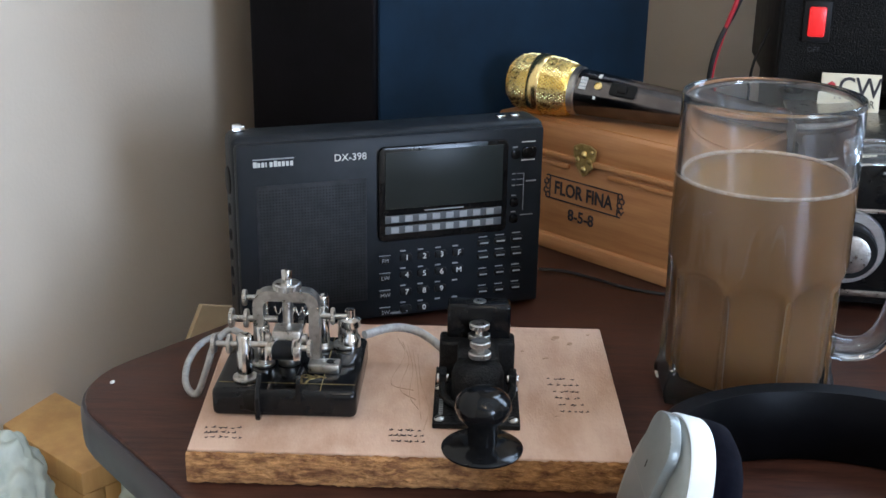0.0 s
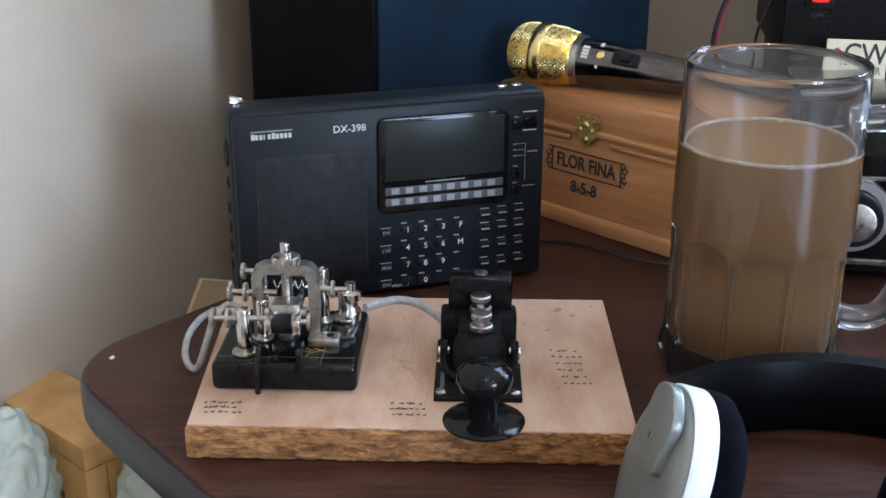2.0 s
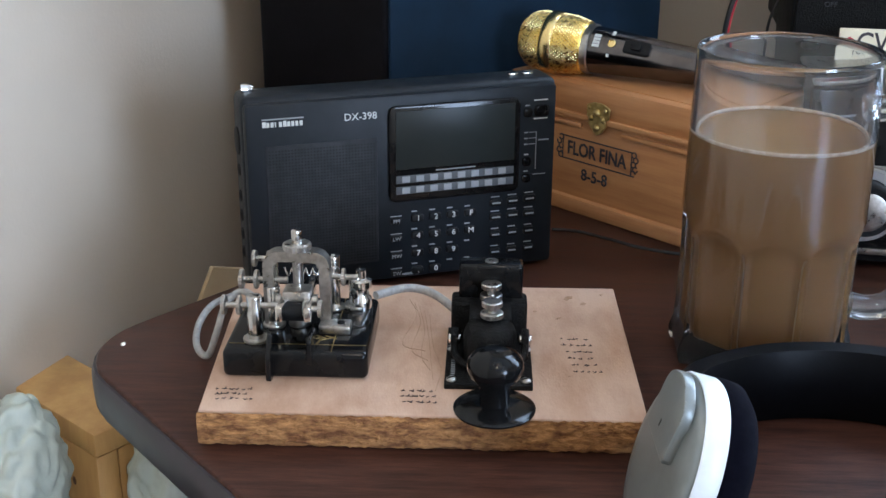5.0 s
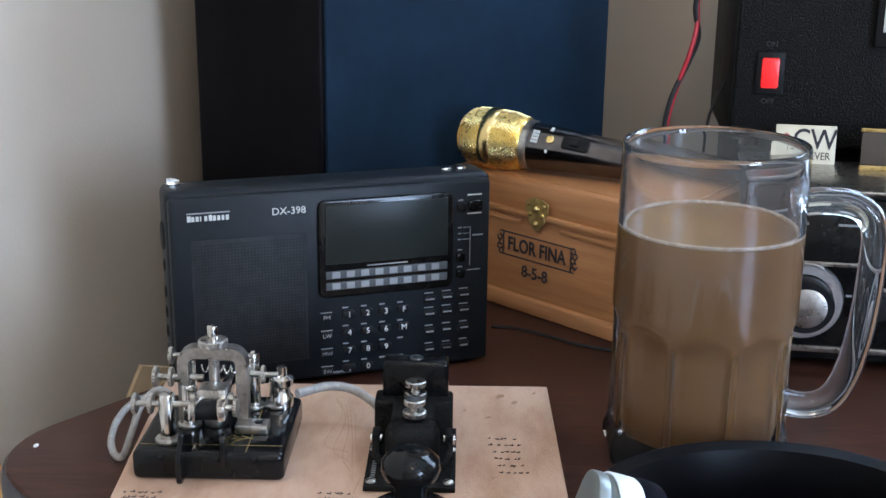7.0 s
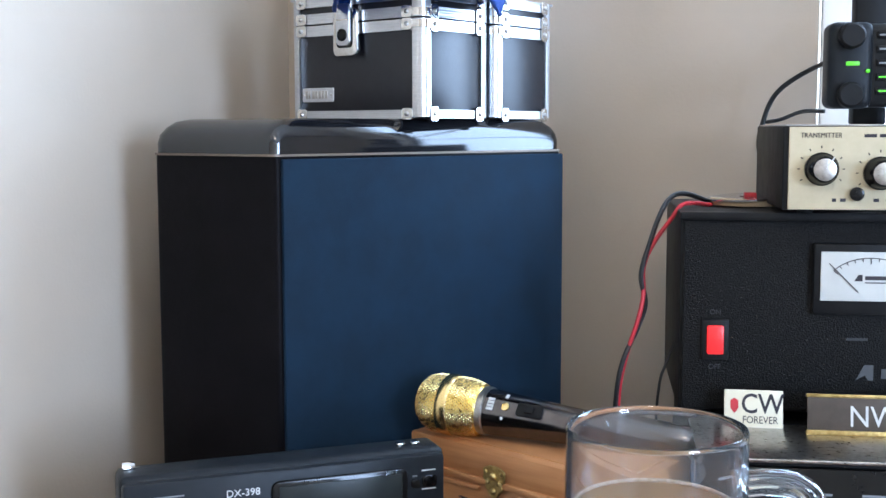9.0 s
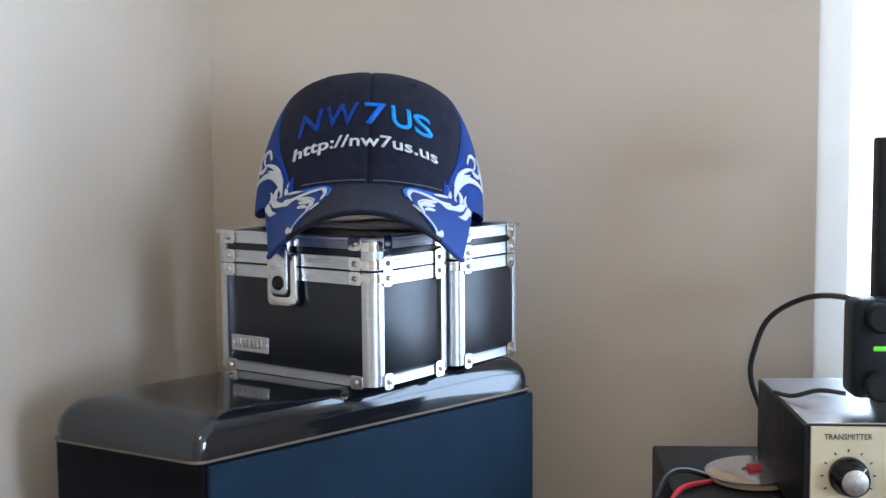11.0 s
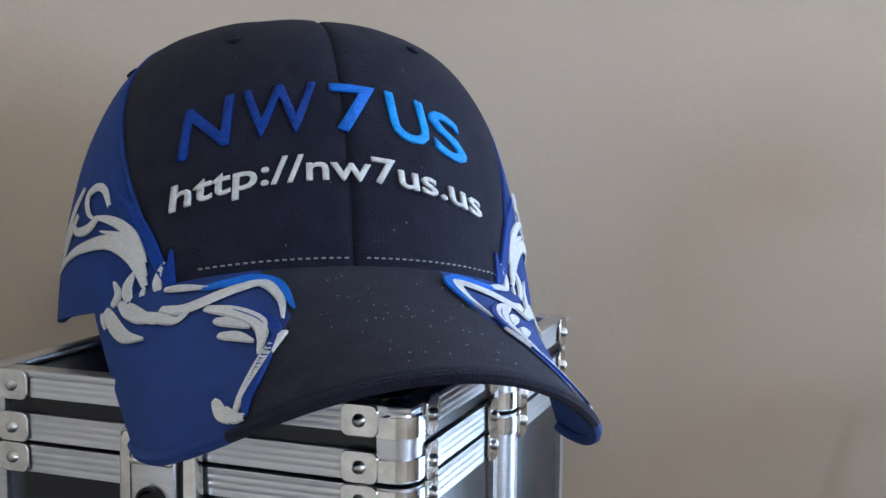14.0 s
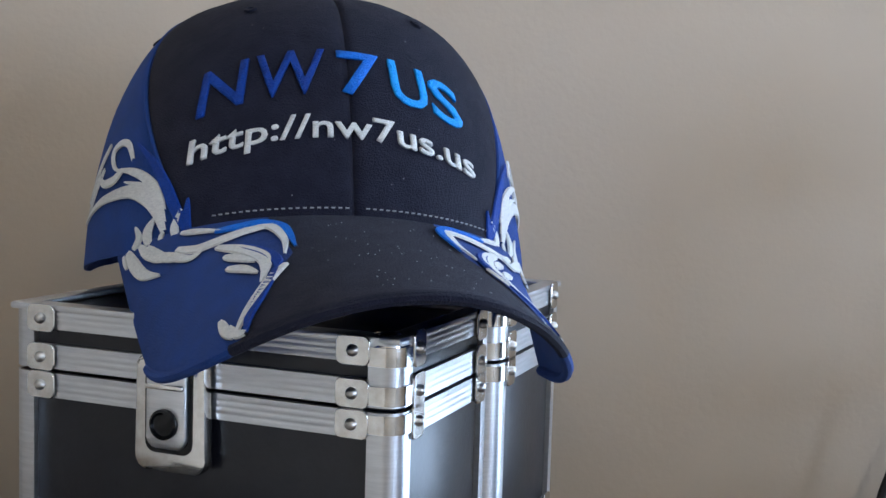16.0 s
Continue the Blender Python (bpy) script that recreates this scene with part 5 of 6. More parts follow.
hp_ = [(0.046, 0.156), (0.064, 0.158), (0.082, 0.155), (0.0915, 0.143), (0.0925, 0.120), (0.0905, 0.085), (0.085, 0.055), (0.076, 0.038), (0.062, 0.033), (0.047, 0.036)]
part("handle", tube([(x * math.cos(HA), x * math.sin(HA), z) for x, z in hp_], 0.0078, 20, 8), M_GLASS, mug, "thick clear glass handle", angle=60)
b = bmesh.new()
rings = []
for rr, z in [(r_ + 0.0003, z_ - (0.0002 if z_ < 0.016 else 0)) for r_, z_ in INNER[::-1]] + [(0.0501, 0.12), (0.05005, 0.1418), (0.0490, 0.1404)]:
    rings.append([b.verts.new((inner_r(2 * math.pi * i / seg, rr, z) * math.cos(2 * math.pi * i / seg), inner_r(2 * math.pi * i / seg, rr, z) * math.sin(2 * math.pi * i / seg), z)) for i in range(seg)])
for a, c in zip(rings, rings[1:]):
    for i in range(seg):
        b.faces.new((a[i], a[(i + 1) % seg], c[(i + 1) % seg], c[i]))
b.faces.new(rings[0])
b.faces.new(rings[-1])
part("coffee", b, M_COFFEE, mug, "milky brown coffee", angle=50)
part("foam_ring", tube([(0.0490 * math.cos(k * math.pi / 24), 0.0490 * math.sin(k * math.pi / 24), 0.1412) for k in range(49)], 0.0013, 8, 2), M_FOAM, mug, "pale foam ring")
b = bmesh.new()
rnd = random.Random(11)
for k in range(150):
    a = rnd.uniform(0, 2 * math.pi)
    r = 0.0484 - 0.003 * rnd.random() ** 3
    s = rnd.uniform(0.0003, 0.0007)
    m = pose(r * math.cos(a), r * math.sin(a), 0.1404) @ Matrix.Diagonal((1, 1, 0.5, 1))
    bmesh.ops.create_icosphere(b, subdivisions=1, radius=s, matrix=m)
part("foam_bubbles", b, M_FOAM, mug)["kind"] = "stuff"


# ---- headphones ----
hp = thing("headphones", pose(0, 0, 0), "silver and black over-ear headphones with velvet pads lying on the desk", "headphones")


def ear_cup(m, label):
    e = Matrix.Diagonal((0.90, 1.08, 1, 1))
    cup = part("ear_cup", lathe([(0, 0.0050), (0.030, 0.0046), (0.0375, 0.0030), (0.0400, 0.001), (0.0405, -0.001), (0.0405, -0.006), (0, -0.006)], 48, m @ e), M_SATIN, hp, label)
    part("cup_rim", lathe([(0.0390, -0.0115), (0.0415, -0.0115), (0.0420, -0.0105), (0.0420, -0.0010), (0.0412, 0.0002), (0.0390, -0.0010)], 48, m @ e), M_WHITEP, cup, "pale glossy rim")
    part("velvet_pad", lathe([(0.0200, -0.0116), (0.0405, -0.0116), (0.0425, -0.015), (0.0418, -0.022), (0.0365, -0.0275), (0.0290, -0.0265), (0.0230, -0.022), (0.0210, -0.015)], 48, m @ e), M_VELVET, cup, "dark blue-black velvet pad")
    yoke = prism(rounded([(-0.016, 0.012), (0.017, 0.008), (0.019, 0.036), (0.004, 0.047), (-0.014, 0.042)], [0.002, 0.002, 0.012, 0.014, 0.010], 6), 0.0036, 0.0095, 0.0014, m, 2)
    part("yoke_cover", yoke, M_SATIN, cup, "silver plastic yoke cover")
    part("grip_mark", box(-0.0004, 0.0004, 0.018, 0.0215, 0.0093, 0.0097, m=m), M_BLACKM, cup, smooth=False)
    return cup


cup_l = Matrix.Translation((0.1345, 0.4900, DZ + 0.0385)) @ Vector((-0.95, -0.10, 0.30)).to_track_quat("Z", "Y").to_matrix().to_4x4()
ear_cup(cup_l, "silver plastic ear cup")
cup_r = Matrix.Translation((0.2640, 0.4380, DZ + 0.0380)) @ Vector((0.25, -0.80, 0.50)).to_track_quat("Z", "Y").to_matrix().to_4x4()
ear_cup(cup_r, "silver plastic ear cup")
arc = [Vector(p) for p in ((0.1480, 0.522, 0.036), (0.1560, 0.560, 0.030), (0.1780, 0.590, 0.0245), (0.2120, 0.608, 0.0225), (0.2520, 0.610, 0.0222), (0.2900, 0.596, 0.0222), (0.3180, 0.562, 0.0225), (0.3160, 0.505, 0.024), (0.2950, 0.455, 0.030))]
pts = spline(arc, 8)
b = bmesh.new()
prev = None
for i, p in enumerate(pts):
    d = (pts[min(i + 1, len(pts) - 1)] - pts[max(i - 1, 0)]).normalized()
    nrm = Vector((d.y, -d.x, 0)).normalized()
    ring = [b.verts.new(Vector((p.x, p.y, DZ + p.z)) + nrm * sx + Vector((0, 0, sz))) for sx, sz in ((-0.004, -0.0200), (-0.002, -0.0220), (0.007, -0.0210), (0.010, -0.006), (0.010, 0.008), (0.006, 0.0200), (-0.002, 0.0215), (-0.004, 0.0200))]
    if prev:
        for j in range(8):
            b.faces.new((prev[j], prev[(j + 1) % 8], ring[(j + 1) % 8], ring[j]))
    else:
        b.faces.new(ring)
    prev = ring
b.faces.new(prev)
part("headband", b, M_BAND, hp, "padded black headband")


# ---- receiver, power supply and what stands on them ----
YAW = -7.4
RACK = pose(0.2860, 0.9460, 0, 0, 0, YAW)           # local x along the fronts, y back
RT = 0.878
rx = thing("receiver", RACK @ pose(0.010, -0.108, DZ), "black communications receiver with a large silver tuning dial", "receiver")
part("cabinet", box(0, 0.36, 0.006, 0.30, 0.006, RT - DZ, 0.002), M_BLACKM, rx)
part("front_panel", box(-0.001, 0.361, 0, 0.008, 0.006, RT - DZ - 0.004, 0.0015), M_BLACKG, rx)
part("top_edge", box(-0.001, 0.361, -0.001, 0.10, RT - DZ - 0.0005, RT - DZ + 0.0025, 0.0008), M_STEEL, rx, "grey metal top edge")
part("trim_strip", box(0.0, 0.36, -0.0016, 0.002, RT - DZ - 0.052, RT - DZ - 0.049, 0.0004), M_STEEL, rx)
part("trim_strip", box(0.0, 0.36, -0.0016, 0.002, 0.012, 0.0165, 0.0004), M_STEEL, rx)
dial = part("dial_ring", lathe([(0.0205, 0), (0.0205, 0.005), (0.0265, 0.005), (0.0275, 0.003), (0.0280, 0)], 48, pose(0.041, 0, 0.050, 90)), M_ALU, rx, "pale aluminium dial ring")
part("tuning_knob", lathe([(0.0195, 0), (0.0195, 0.016), (0.018, 0.019), (0, 0.019)], 40, pose(0.041, 0, 0.050, 90)), M_BLACKM, dial)
part("knob_cap", lathe([(0.014, 0), (0.014, 0.0012), (0.012, 0.0018), (0, 0.0018)], 36, pose(0.041, -0.0190, 0.050, 90)), M_STEEL, dial)
for x in (0.090, 0.135, 0.180):
    kk = part("knob", lathe([(0.0115, 0), (0.0115, 0.004), (0.009, 0.006), (0.0085, 0.014), (0, 0.015)], 28, pose(x, 0, 0.050, 90)), M_BLACKM, rx)
    part("knob_ring", lathe([(0.0118, 0), (0.0130, 0), (0.0130, 0.0014), (0.0118, 0.0014)], 32, pose(x, 0, 0.050, 90)), M_STEEL, kk)
for x, z, w in ((0.070, 0.054, 0.004), (0.077, 0.054, 0.006), (0.112, 0.056, 0.006), (0.020, 0.105, 0.02), (0.06, 0.105, 0.03), (0.11, 0.105, 0.02)):
    part("panel_print", box(x, x + w, -0.0004, 0.001, z, z + 0.0016), M_DIMPRINT, rx, smooth=False)
for x in (0.03, 0.33):
    for y in (0.03, 0.27):
        part("foot", cyl(0.01, 0, 0.007, 16, 0.001, pose(x, y, 0)), M_BLACKM, rx)

psu = thing("power_supply", RACK @ pose(0, 0, 0.8955), "black bench power supply with lit red switch and a meter", "power supply")
PH = 1.0455 - 0.8955
part("cabinet", box(0, 0.27, 0.003, 0.185, -0.0075, PH, 0.002), M_BLACKM, psu)
part("front_panel", box(0.003, 0.267, 0, 0.005, -0.005, PH - 0.007, 0.0008), M_WRINK, psu)
part("front_lip", box(-0.0005, 0.2705, -0.004, 0.01, PH - 0.0055, PH + 0.0005, 0.001), M_BLACKM, psu)
rock = part("switch_frame", box(0.0175, 0.0385, -0.003, 0.003, 0.034, 0.066, 0.0012), M_BLACKM, psu)
part("rocker", box(0.0215, 0.0345, -0.0052, -0.001, 0.0385, 0.0615, 0.0016), M_REDLIT, rock, "glowing red rocker")
part("switch_print", text_bm("ON", 0.0056, 0.0002, pose(0.0280, -0.0004, 0.0715) @ UPRIGHT), M_FAINT, psu, smooth=False)
part("switch_print", text_bm("OFF", 0.0056, 0.0002, pose(0.0280, -0.0004, 0.0280) @ UPRIGHT), M_FAINT, psu, smooth=False)
mf = part("meter_frame", box(0.101, 0.185, -0.006, 0.004, 0.072, 0.127, 0.0015), M_BLACKM, psu)
part("meter_face", box(0.106, 0.180, -0.0075, -0.005, 0.083, 0.121, 0.0004), M_METER, mf, "white analogue meter scale")
b = None
for k in range(11):
    a = radians(140 - k * 10)
    b = box(-0.0003, 0.0003, -0.0008, 0.0002, -0.0025 - (0.002 if k % 5 == 0 else 0), 0.0, m=pose(0.143 + 0.036 * math.cos(a), -0.0075, 0.0885 + 0.028 * math.sin(a), 0, 90 - math.degrees(a), 0), bm=b)
b = tube([(0.143 + 0.036 * math.cos(radians(140 - k * 10)), -0.0076, 0.0885 + 0.028 * math.sin(radians(140 - k * 10))) for k in range(11)], 0.00035, 5, 3, bm=b)
part("meter_ticks", b, M_INK, mf, smooth=False)
part("meter_needle", tube([(0.134, -0.0082, 0.090), (0.117, -0.0082, 0.107), (0.112, -0.0082, 0.112)], 0.0004, 5, 3), M_INK, mf)
b = prism([(0, 0), (0.003, 0.005), (0.006, 0.005), (0.006, 0)], 0, 0.0003, m=pose(0.131, -0.0076, 0.0985, 90))
box(0.139, 0.158, -0.0079, -0.0074, 0.0995, 0.1025, bm=b)
box(0.139, 0.158, -0.0079, -0.0074, 0.0970, 0.0978, bm=b)
part("meter_mark", b, M_INK, mf, smooth=False)
b = prism([(0, 0), (0.006, 0.012), (0.013, 0.012), (0.013, 0), (0.009, 0), (0.007, 0.004)], 0, 0.0003, m=pose(0.136, -0.0004, 0.020, 90))
for k in range(5):
    box(0.155 + k * 0.010, 0.162 + k * 0.010, -0.0006, 0.0006, 0.0215, 0.0290, bm=b)
part("maker_mark", b, M_GREYPR, psu, smooth=False)
part("panel_print", box(0.128, 0.144, -0.0004, 0.001, 0.051, 0.053), M_FAINT, psu, smooth=False)
for x in (0.02, 0.25):
    for y in (0.02, 0.165):
        part("foot", cyl(0.008, -0.015, -0.0070, 14, 0.001, pose(x, y, 0)), M_BLACKM, psu)

card = thing("cw_sign", pose(0.3395, 0.9190, RT + 0.002, -9, 0, -9), "small cream plastic sign with black lettering and a red mark", "sign")
part("card", box(-0.0222, 0.0222, -0.0012, 0.0012, 0, 0.0292, 0.0008), M_CARD, card)
part("sign_lettering", text_bm("CW", 0.0215, 0.0002, pose(0.0065, -0.0014, 0.0180) @ UPRIGHT, wide=0.86, bold=0.0002), M_INK, card, smooth=False)
part("sign_lettering", text_bm("FOREVER", 0.0080, 0.0002, pose(0.0050, -0.0014, 0.0060) @ UPRIGHT, wide=0.82), M_INK, card, smooth=False)
part("red_mark", prism([(0, -0.006), (0.003, -0.002), (0.003, 0.004), (0, 0.006), (-0.003, 0.004), (-0.003, -0.002)], 0, 0.0004, m=pose(-0.0145, -0.0013, 0.0170, 90)), M_REDW, card, smooth=False)
pl = thing("callsign_plate", pose(0.3750, 0.8985, RT + 0.002, -8, 0, -8), "brown engraved desk plate in a brass holder", "plate")
part("plate", box(0, 0.135, -0.0012, 0.0012, 0.003, 0.0300, 0.0004), M_PLATE, pl)
part("engraved_lettering", text_bm("NW7US", 0.0225, 0.0002, pose(0.0300, -0.0014, 0.0140) @ UPRIGHT, align="LEFT", wide=0.9), M_PRINT, pl, smooth=False)
b = box(-0.001, 0.136, -0.002, 0.002, 0.0285, 0.0312, 0.0006)
box(-0.001, 0.136, -0.003, 0.003, 0, 0.0040, 0.0006, bm=b)
part("brass_holder", b, M_BRASS, pl)

tun = thing("antenna_tuner", RACK @ pose(0.0730, -0.025, 1.0460 + 0.0005), "cream fronted antenna tuner with black and silver knobs", "tuner")
part("cabinet", box(0, 0.25, 0.0015, 0.150, 0.003, 0.066, 0.001), M_BLACKM, tun)
part("front_panel", box(0.004, 0.246, -0.0006, 0.004, 0.0035, 0.0655, 0.0006), M_CREAM, tun, "cream painted front")
part("top_cover", box(0.002, 0.248, 0.004, 0.150, 0.066, 0.0672, 0.0004), M_ALU, tun, "bare metal top")
for x, z, r in ((0.0275, 0.0340, 0.0125), (0.0700, 0.0310, 0.0125), (0.125, 0.034, 0.0125)):
    kk = part("knob", lathe([(r, 0), (r, 0.004), (r * 0.86, 0.006), (r * 0.80, 0.015), (r * 0.7, 0.0165), (0, 0.0165)], 36, pose(x, -0.0006, z, 90)), M_BLACKG, tun)
    part("knob_cap", cyl(r * 0.66, 0, 0.0010, 30, 0.0002, pose(x, -0.0170, z, 90)), M_STEEL, kk, "spun aluminium cap")
    part("pointer", box(-0.0004, 0.0004, -0.0005, 0.0003, 0.001, r * 0.9, m=pose(x, -0.0178, z, 0, 35, 0)), M_PRINT, kk, smooth=False)
    b = None
    for k in range(9):
        a = radians(210 - k * 30)
        b = box(-0.0004, 0.0004, -0.0004, 0.0004, 0, 0.0018, m=pose(x + (r + 0.0030) * math.cos(a), -0.0008, z + (r + 0.0030) * math.sin(a), 0, 90 - math.degrees(a), 0), bm=b)
    part("scale_ticks", b, M_INK, tun, smooth=False)
part("panel_lettering", text_bm("TRANSMITTER", 0.0052, 0.0002, pose(0.0270, -0.0008, 0.0590) @ UPRIGHT, wide=0.9), M_INK, tun, smooth=False)
for x, z, w in ((0.058, 0.0575, 0.009), (0.069, 0.0575, 0.013), (0.036, 0.0095, 0.003), (0.042, 0.0095, 0.004), (0.066, 0.0095, 0.004), (0.075, 0.0095, 0.006), (0.087, 0.0095, 0.012), (0.090, 0.0050, 0.010)):
    part("panel_print", box(x, x + w, -0.0009, 0.0004, z, z + 0.0025), M_INK, tun, smooth=False)
part("push_button", cyl(0.0052, 0, 0.005, 20, 0.0008, pose(0.0535, -0.0006, 0.0155, 90)), M_BLACKG, tun)
part("small_meter", box(0.0925, 0.108, -0.0016, 0.001, 0.024, 0.050, 0.0008), M_BLACKM, tun)
for x in (0.02, 0.23):
    for y in (0.02, 0.13):
        part("foot", cyl(0.006, 0, 0.0035, 12, 0.0006, pose(x, y, 0)), M_BLACKM, tun)

TOPZ = 1.0465 + 0.0672
head = thing("transceiver_head", RACK @ pose(0.1100, -0.004, TOPZ), "small black radio control head with a lit screen", "transceiver")
part("body", box(0, 0.165, 0, 0.030, 0.013, 0.076, 0.006, seg=3), M_BLACKM, head)
part("side_bulge", box(-0.003, 0.030, -0.004, 0.026, 0.012, 0.077, 0.006, seg=3), M_RADIO, head)
sc = part("screen", box(0.0440, 0.130, -0.0012, 0.001, 0.024, 0.070, 0.0006), M_SCREEN, head, "lit blue screen")
part("screen_digits", text_bm("14.", 0.0150, 0.0002, pose(0.0535, -0.0014, 0.0590) @ UPRIGHT, align="LEFT"), M_SCRWHT, sc, smooth=False)
b = None
for k, (x, w, z) in enumerate(((0.047, 0.010, 0.0500), (0.059, 0.020, 0.0500), (0.050, 0.030, 0.0455), (0.047, 0.006, 0.0300), (0.055, 0.008, 0.0300), (0.065, 0.008, 0.0300), (0.047, 0.004, 0.0400), (0.047, 0.004, 0.0350), (0.053, 0.005, 0.0662))):
    b = box(x, x + w, -0.0016, -0.0011, z, z + 0.0026, bm=b)
part("screen_bars", b, M_SCRTXT, sc, smooth=False)
part("screen_line", box(0.053, 0.120, -0.0016, -0.0011, 0.0375, 0.0386), M_REDLIT, sc, smooth=False)
for z in (0.066, 0.022):
    part("knob", lathe([(0.0098, 0), (0.0098, 0.010), (0.008, 0.012), (0, 0.012)], 28, pose(0.0125, -0.002, z, 90)), M_BLACKM, head)
part("indicator", box(0.0095, 0.0195, -0.0048, -0.002, 0.0440, 0.0472, 0.0006), M_GREENLED, head)
part("indicator", sphere(0.0016, pose(0.0255, -0.0050, 0.0400), 10, 8), M_GREENLED, head)
for k in range(5):
    kb = part("side_key", box(0.0325, 0.0415, -0.0020, 0.001, 0.0645 - k * 0.0105, 0.0695 - k * 0.0105, 0.0008), M_BLACKM, head)
    part("key_print", box(0.034, 0.040, -0.0026, -0.0018, 0.0664 - k * 0.0105, 0.0676 - k * 0.0105), M_GREENLED if k > 2 else M_DIMPRINT, kb, smooth=False)
for k in range(4):
    part("soft_key", box(0.048 + k * 0.020, 0.060 + k * 0.020, -0.002, 0.001, 0.0155, 0.0195, 0.0006), M_BLACKM, head)
part("stand_post", box(0.050, 0.062, 0.010, 0.030, 0.0, 0.016, 0.001), M_BLACKM, head)
part("stand_post", box(0.110, 0.122, 0.010, 0.030, 0.0, 0.016, 0.001), M_BLACKM, head)

arm = thing("monitor_arm", RACK @ pose(0.1365, 0.045, TOPZ), "dark upright bracket in front of the window", "bracket")
part("upright", box(0, 0.0260, 0, 0.018, 0, 0.182, 0.002), M_BLACKM, arm)
part("cross_rail", box(0.0260, 0.150, 0.002, 0.016, 0.078, 0.108, 0.002), M_BLACKM, arm)
part("upright", box(0.150, 0.176, 0, 0.018, 0, 0.182, 0.002), M_BLACKM, arm)
part("clip", box(0.008, 0.034, -0.002, 0.014, 0.182, 0.189, 0.0015), M_STEEL, arm)
part("round_head", cyl(0.040, -0.012, 0.012, 32, 0.003, pose(0.068, 0.006, 0.178, 90)), M_BLACKM, arm)

disc = thing("compact_disc", RACK @ pose(0.062, 0.085, 1.0465), "shiny disc lying on the power supply", "disc")
part("disc", lathe([(0.0075, 0.006), (0.0075, 0.0072), (0.034, 0.0072), (0.034, 0.006)], 48, pose(0, 0, 0, 2, -3, 0)), M_DISC, disc)
part("red_tab", box(-0.004, 0.006, -0.006, 0.004, 0.006, 0.0105, 0.001), M_REDW, disc)
part("sleeve", cyl(0.032, 0, 0.006, 40, 0.001), M_CARDBOARD, disc)


def wire(name, pts, r, material, label):
    return tagged(part(name, tube(pts, r, 8, 10), material), label, "cable")


P = RACK
wire("red_cable", [P @ Vector(p) for p in ((0.030, 0.075, 1.047), (0.006, 0.050, 1.049), (-0.006, 0.040, 1.036), (-0.020, 0.036, 1.016), (-0.027, 0.034, 0.998), (-0.027, 0.032, 0.975), (-0.031, 0.030, 0.955), (-0.040, 0.030, 0.925), (-0.046, 0.030, 0.890), (-0.046, 0.035, 0.82), (-0.030, 0.05, 0.76))], 0.0019, M_REDW, "red power wire hanging beside the power supply")
wire("black_cable", [P @ Vector(p) for p in ((0.034, 0.085, 1.047), (0.010, 0.072, 1.056), (-0.004, 0.060, 1.054), (-0.014, 0.045, 1.040), (-0.022, 0.036, 1.018), (-0.029, 0.031, 0.992), (-0.025, 0.035, 0.968), (-0.031, 0.033, 0.948), (-0.043, 0.028, 0.920), (-0.048, 0.028, 0.888), (-0.050, 0.033, 0.82), (-0.032, 0.05, 0.758))], 0.0021, M_BLACKW, "black power wire hanging beside the power supply")
wire("thin_cable", [P @ Vector(p) for p in ((0.002, 0.060, 0.935), (-0.006, 0.055, 0.915), (-0.012, 0.050, 0.896), (-0.014, 0.05, 0.85), (-0.010, 0.05, 0.757))], 0.0012, M_BLACKW, "thin black wire beside the power supply")
wire("looped_cable", [P @ Vector(p) for p in ((0.125, 0.022, 1.158), (0.146, 0.120, 1.172), (0.132, 0.205, 1.166), (0.106, 0.236, 1.146), (0.094, 0.244, 1.118), (0.092, 0.246, 1.084), (0.116, 0.240, 1.02), (0.12, 0.236, 0.95))], 0.0024, M_BLACKW, "black microphone cable looping from the control head")
wire("second_loop", [P @ Vector(p) for p in ((0.110, 0.020, 1.124), (0.095, 0.030, 1.124), (0.080, 0.040, 1.118), (0.072, 0.060, 1.116))], 0.0016, M_BLACKW, "thin black cable behind the control head")
wire("desk_cable", [(0.105, 0.900, DZ + 0.0016), (0.125, 0.895, DZ + 0.002), (0.150, 0.872, DZ + 0.004), (0.172, 0.858, DZ + 0.003), (0.21, 0.850, DZ + 0.0016), (0.28, 0.86, DZ + 0.0016)], 0.0013, M_BLACKW, "thin black cable lying across the desk")


# ---- beside the desk ----
crate = thing("pine_stand", pose(-0.2160, 0.7200, 0, 0, 0, 50), "knotty pine wooden stand beside the desk", "stand")
CT = 0.662
part("top_board", box(0.0, 0.056, -0.004, 0.135, CT - 0.018, CT, 0.0015), M_PINE, crate)
part("side_board", box(0.0005, 0.0175, -0.003, 0.133, 0, CT - 0.0185, 0.0012), M_PINE, crate)
part("front_board", box(0.0180, 0.0545, -0.003, 0.018, 0, CT - 0.0185, 0.0012), M_PINE, crate)
part("rear_post", box(0.070, 0.114, 0.004, 0.110, 0, CT - 0.030, 0.0015), M_PINE, crate)
part("stretcher", box(0.0170, 0.0705, 0.05, 0.07, CT - 0.09, CT - 0.06, 0.001), M_PINE, crate)
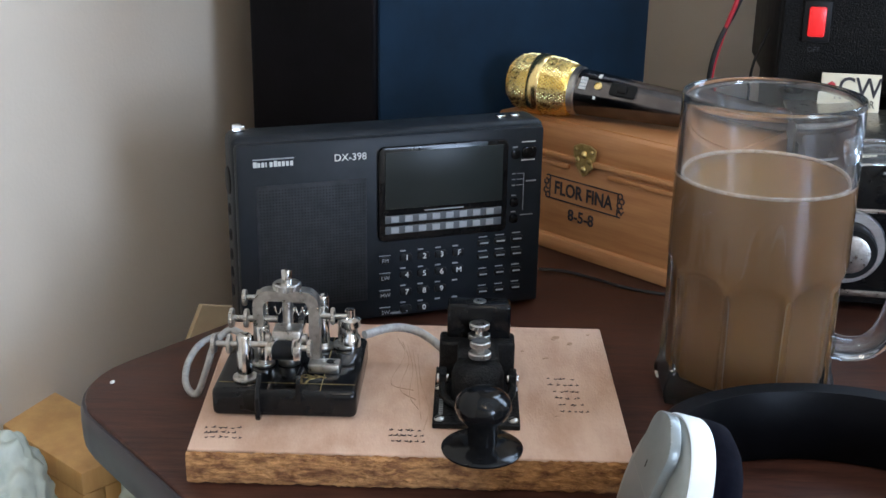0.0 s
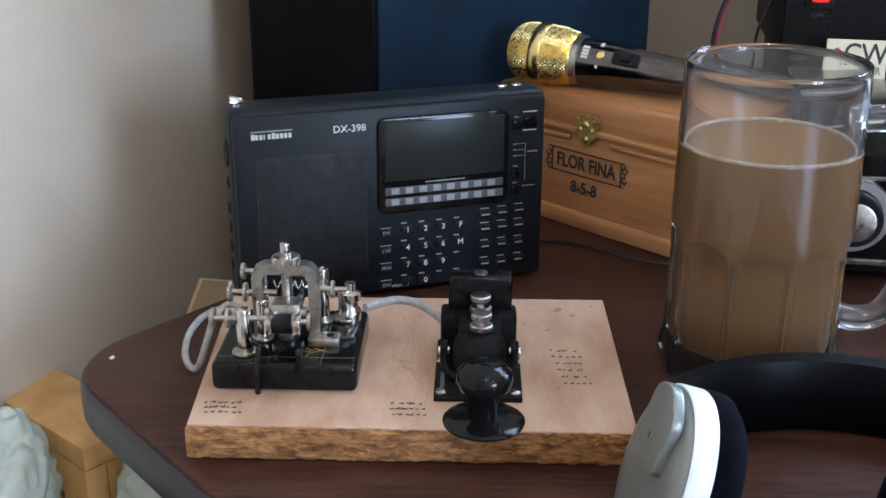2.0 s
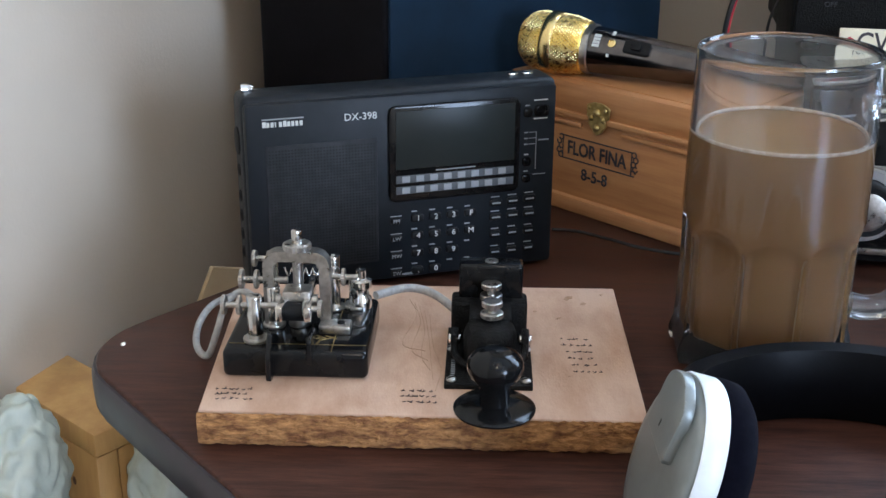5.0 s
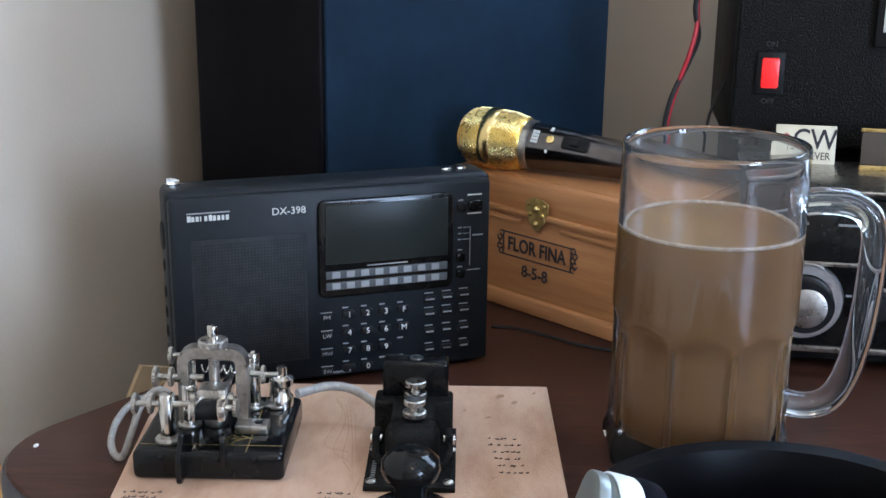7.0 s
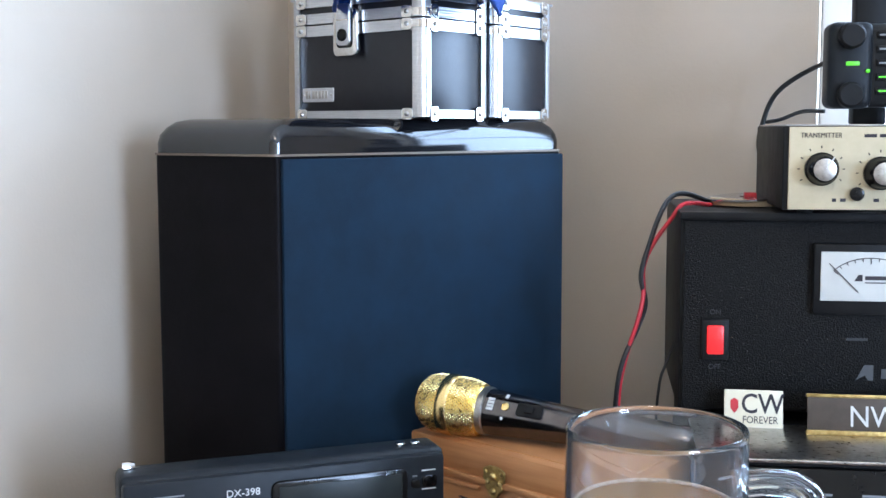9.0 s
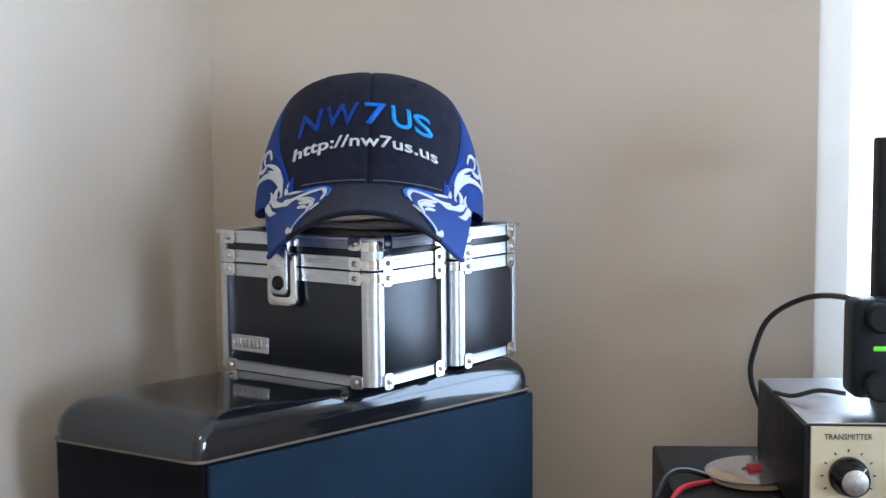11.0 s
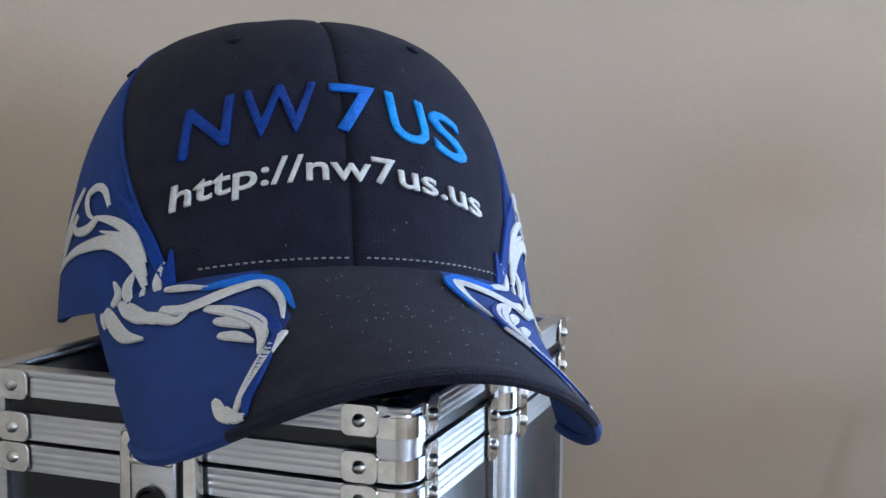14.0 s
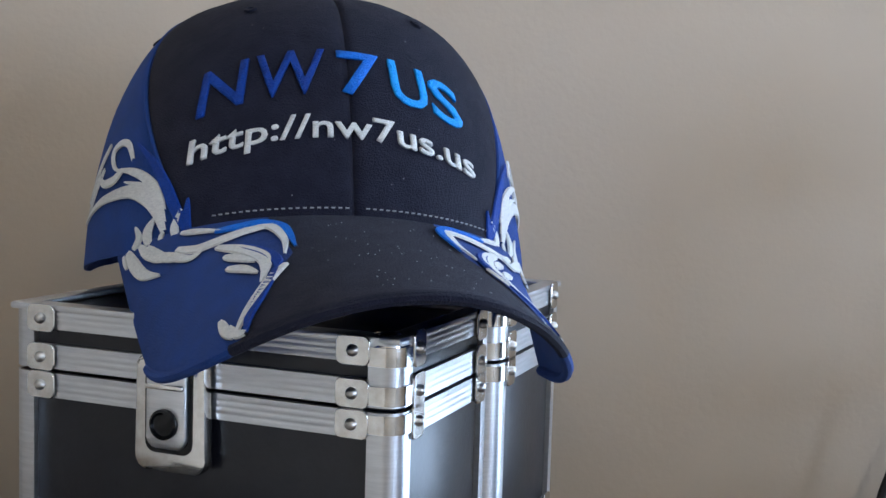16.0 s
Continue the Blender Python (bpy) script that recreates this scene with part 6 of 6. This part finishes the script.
for y, z, r in ((0.030, CT - 0.050, 0.0045), (0.060, CT - 0.028, 0.004), (0.085, CT - 0.08, 0.005)):
    part("knot", lathe([(0, 0), (r * 0.6, 0), (r * 0.55, 0.0003), (0, 0.0004)], 14, pose(0.0003, y, z, 0, -90, 0) @ Matrix.Diagonal((1.3, 0.8, 1, 1))), M_KNOT, crate)


def bag(name, m, sx, sy, sz, label, seed):
    b = bmesh.new()
    bmesh.ops.create_icosphere(b, subdivisions=5, radius=1)
    for v in b.verts:
        c = v.co.copy()
        w = noise.noise(c * 1.6 + Vector((seed, 0, 0))) * 0.16 + abs(noise.noise(c * 3.4 + Vector((0, seed, 0)))) * 0.20 + abs(noise.noise(c * 8 + Vector((seed, seed, 0)))) * 0.06
        v.co = Vector((c.x * sx, c.y * sy, max(-0.85, c.z) * sz)) * (0.85 + w)
    ob = part(name, b, M_BAG, angle=180)
    ob.matrix_world = m
    return tagged(ob, label, "bag")


bag("plastic_bag", pose(-0.2630, 0.6980, 0.640, 0, 0, 0), 0.040, 0.040, 0.062, "crumpled pale grey-green plastic bag beside the stand", 3.1)
bag("plastic_bag", pose(-0.1640, 0.7300, 0.622, 0, 0, 0), 0.034, 0.034, 0.050, "crumpled pale plastic bag under the desk edge", 7.7)
st = thing("stool", pose(-0.22, 0.68, 0), "low dark stool holding the plastic bags", "stool")
part("seat", box(-0.11, 0.11, -0.06, 0.10, 0.560, 0.578, 0.004, m=pose(0, 0, 0)), M_BLACKM, st)
for x in (-0.09, 0.09):
    for y in (-0.045, 0.085):
        part("leg", box(x - 0.01, x + 0.01, y - 0.01, y + 0.01, 0, 0.56, 0.002), M_BLACKM, st)
tri = thing("cardboard_piece", pose(-0.158, 0.85, 0, 0, 0, 50), "tan cardboard sheet leaning behind the desk edge", "cardboard")
part("sheet", prism([(-0.06, 0), (0.09, 0), (0.09, 0.704), (0.002, 0.734), (-0.018, 0.700)], -0.002, 0.002, 0.0004, pose(0, 0, 0, 90), 1), M_CARDBOARD, tri)
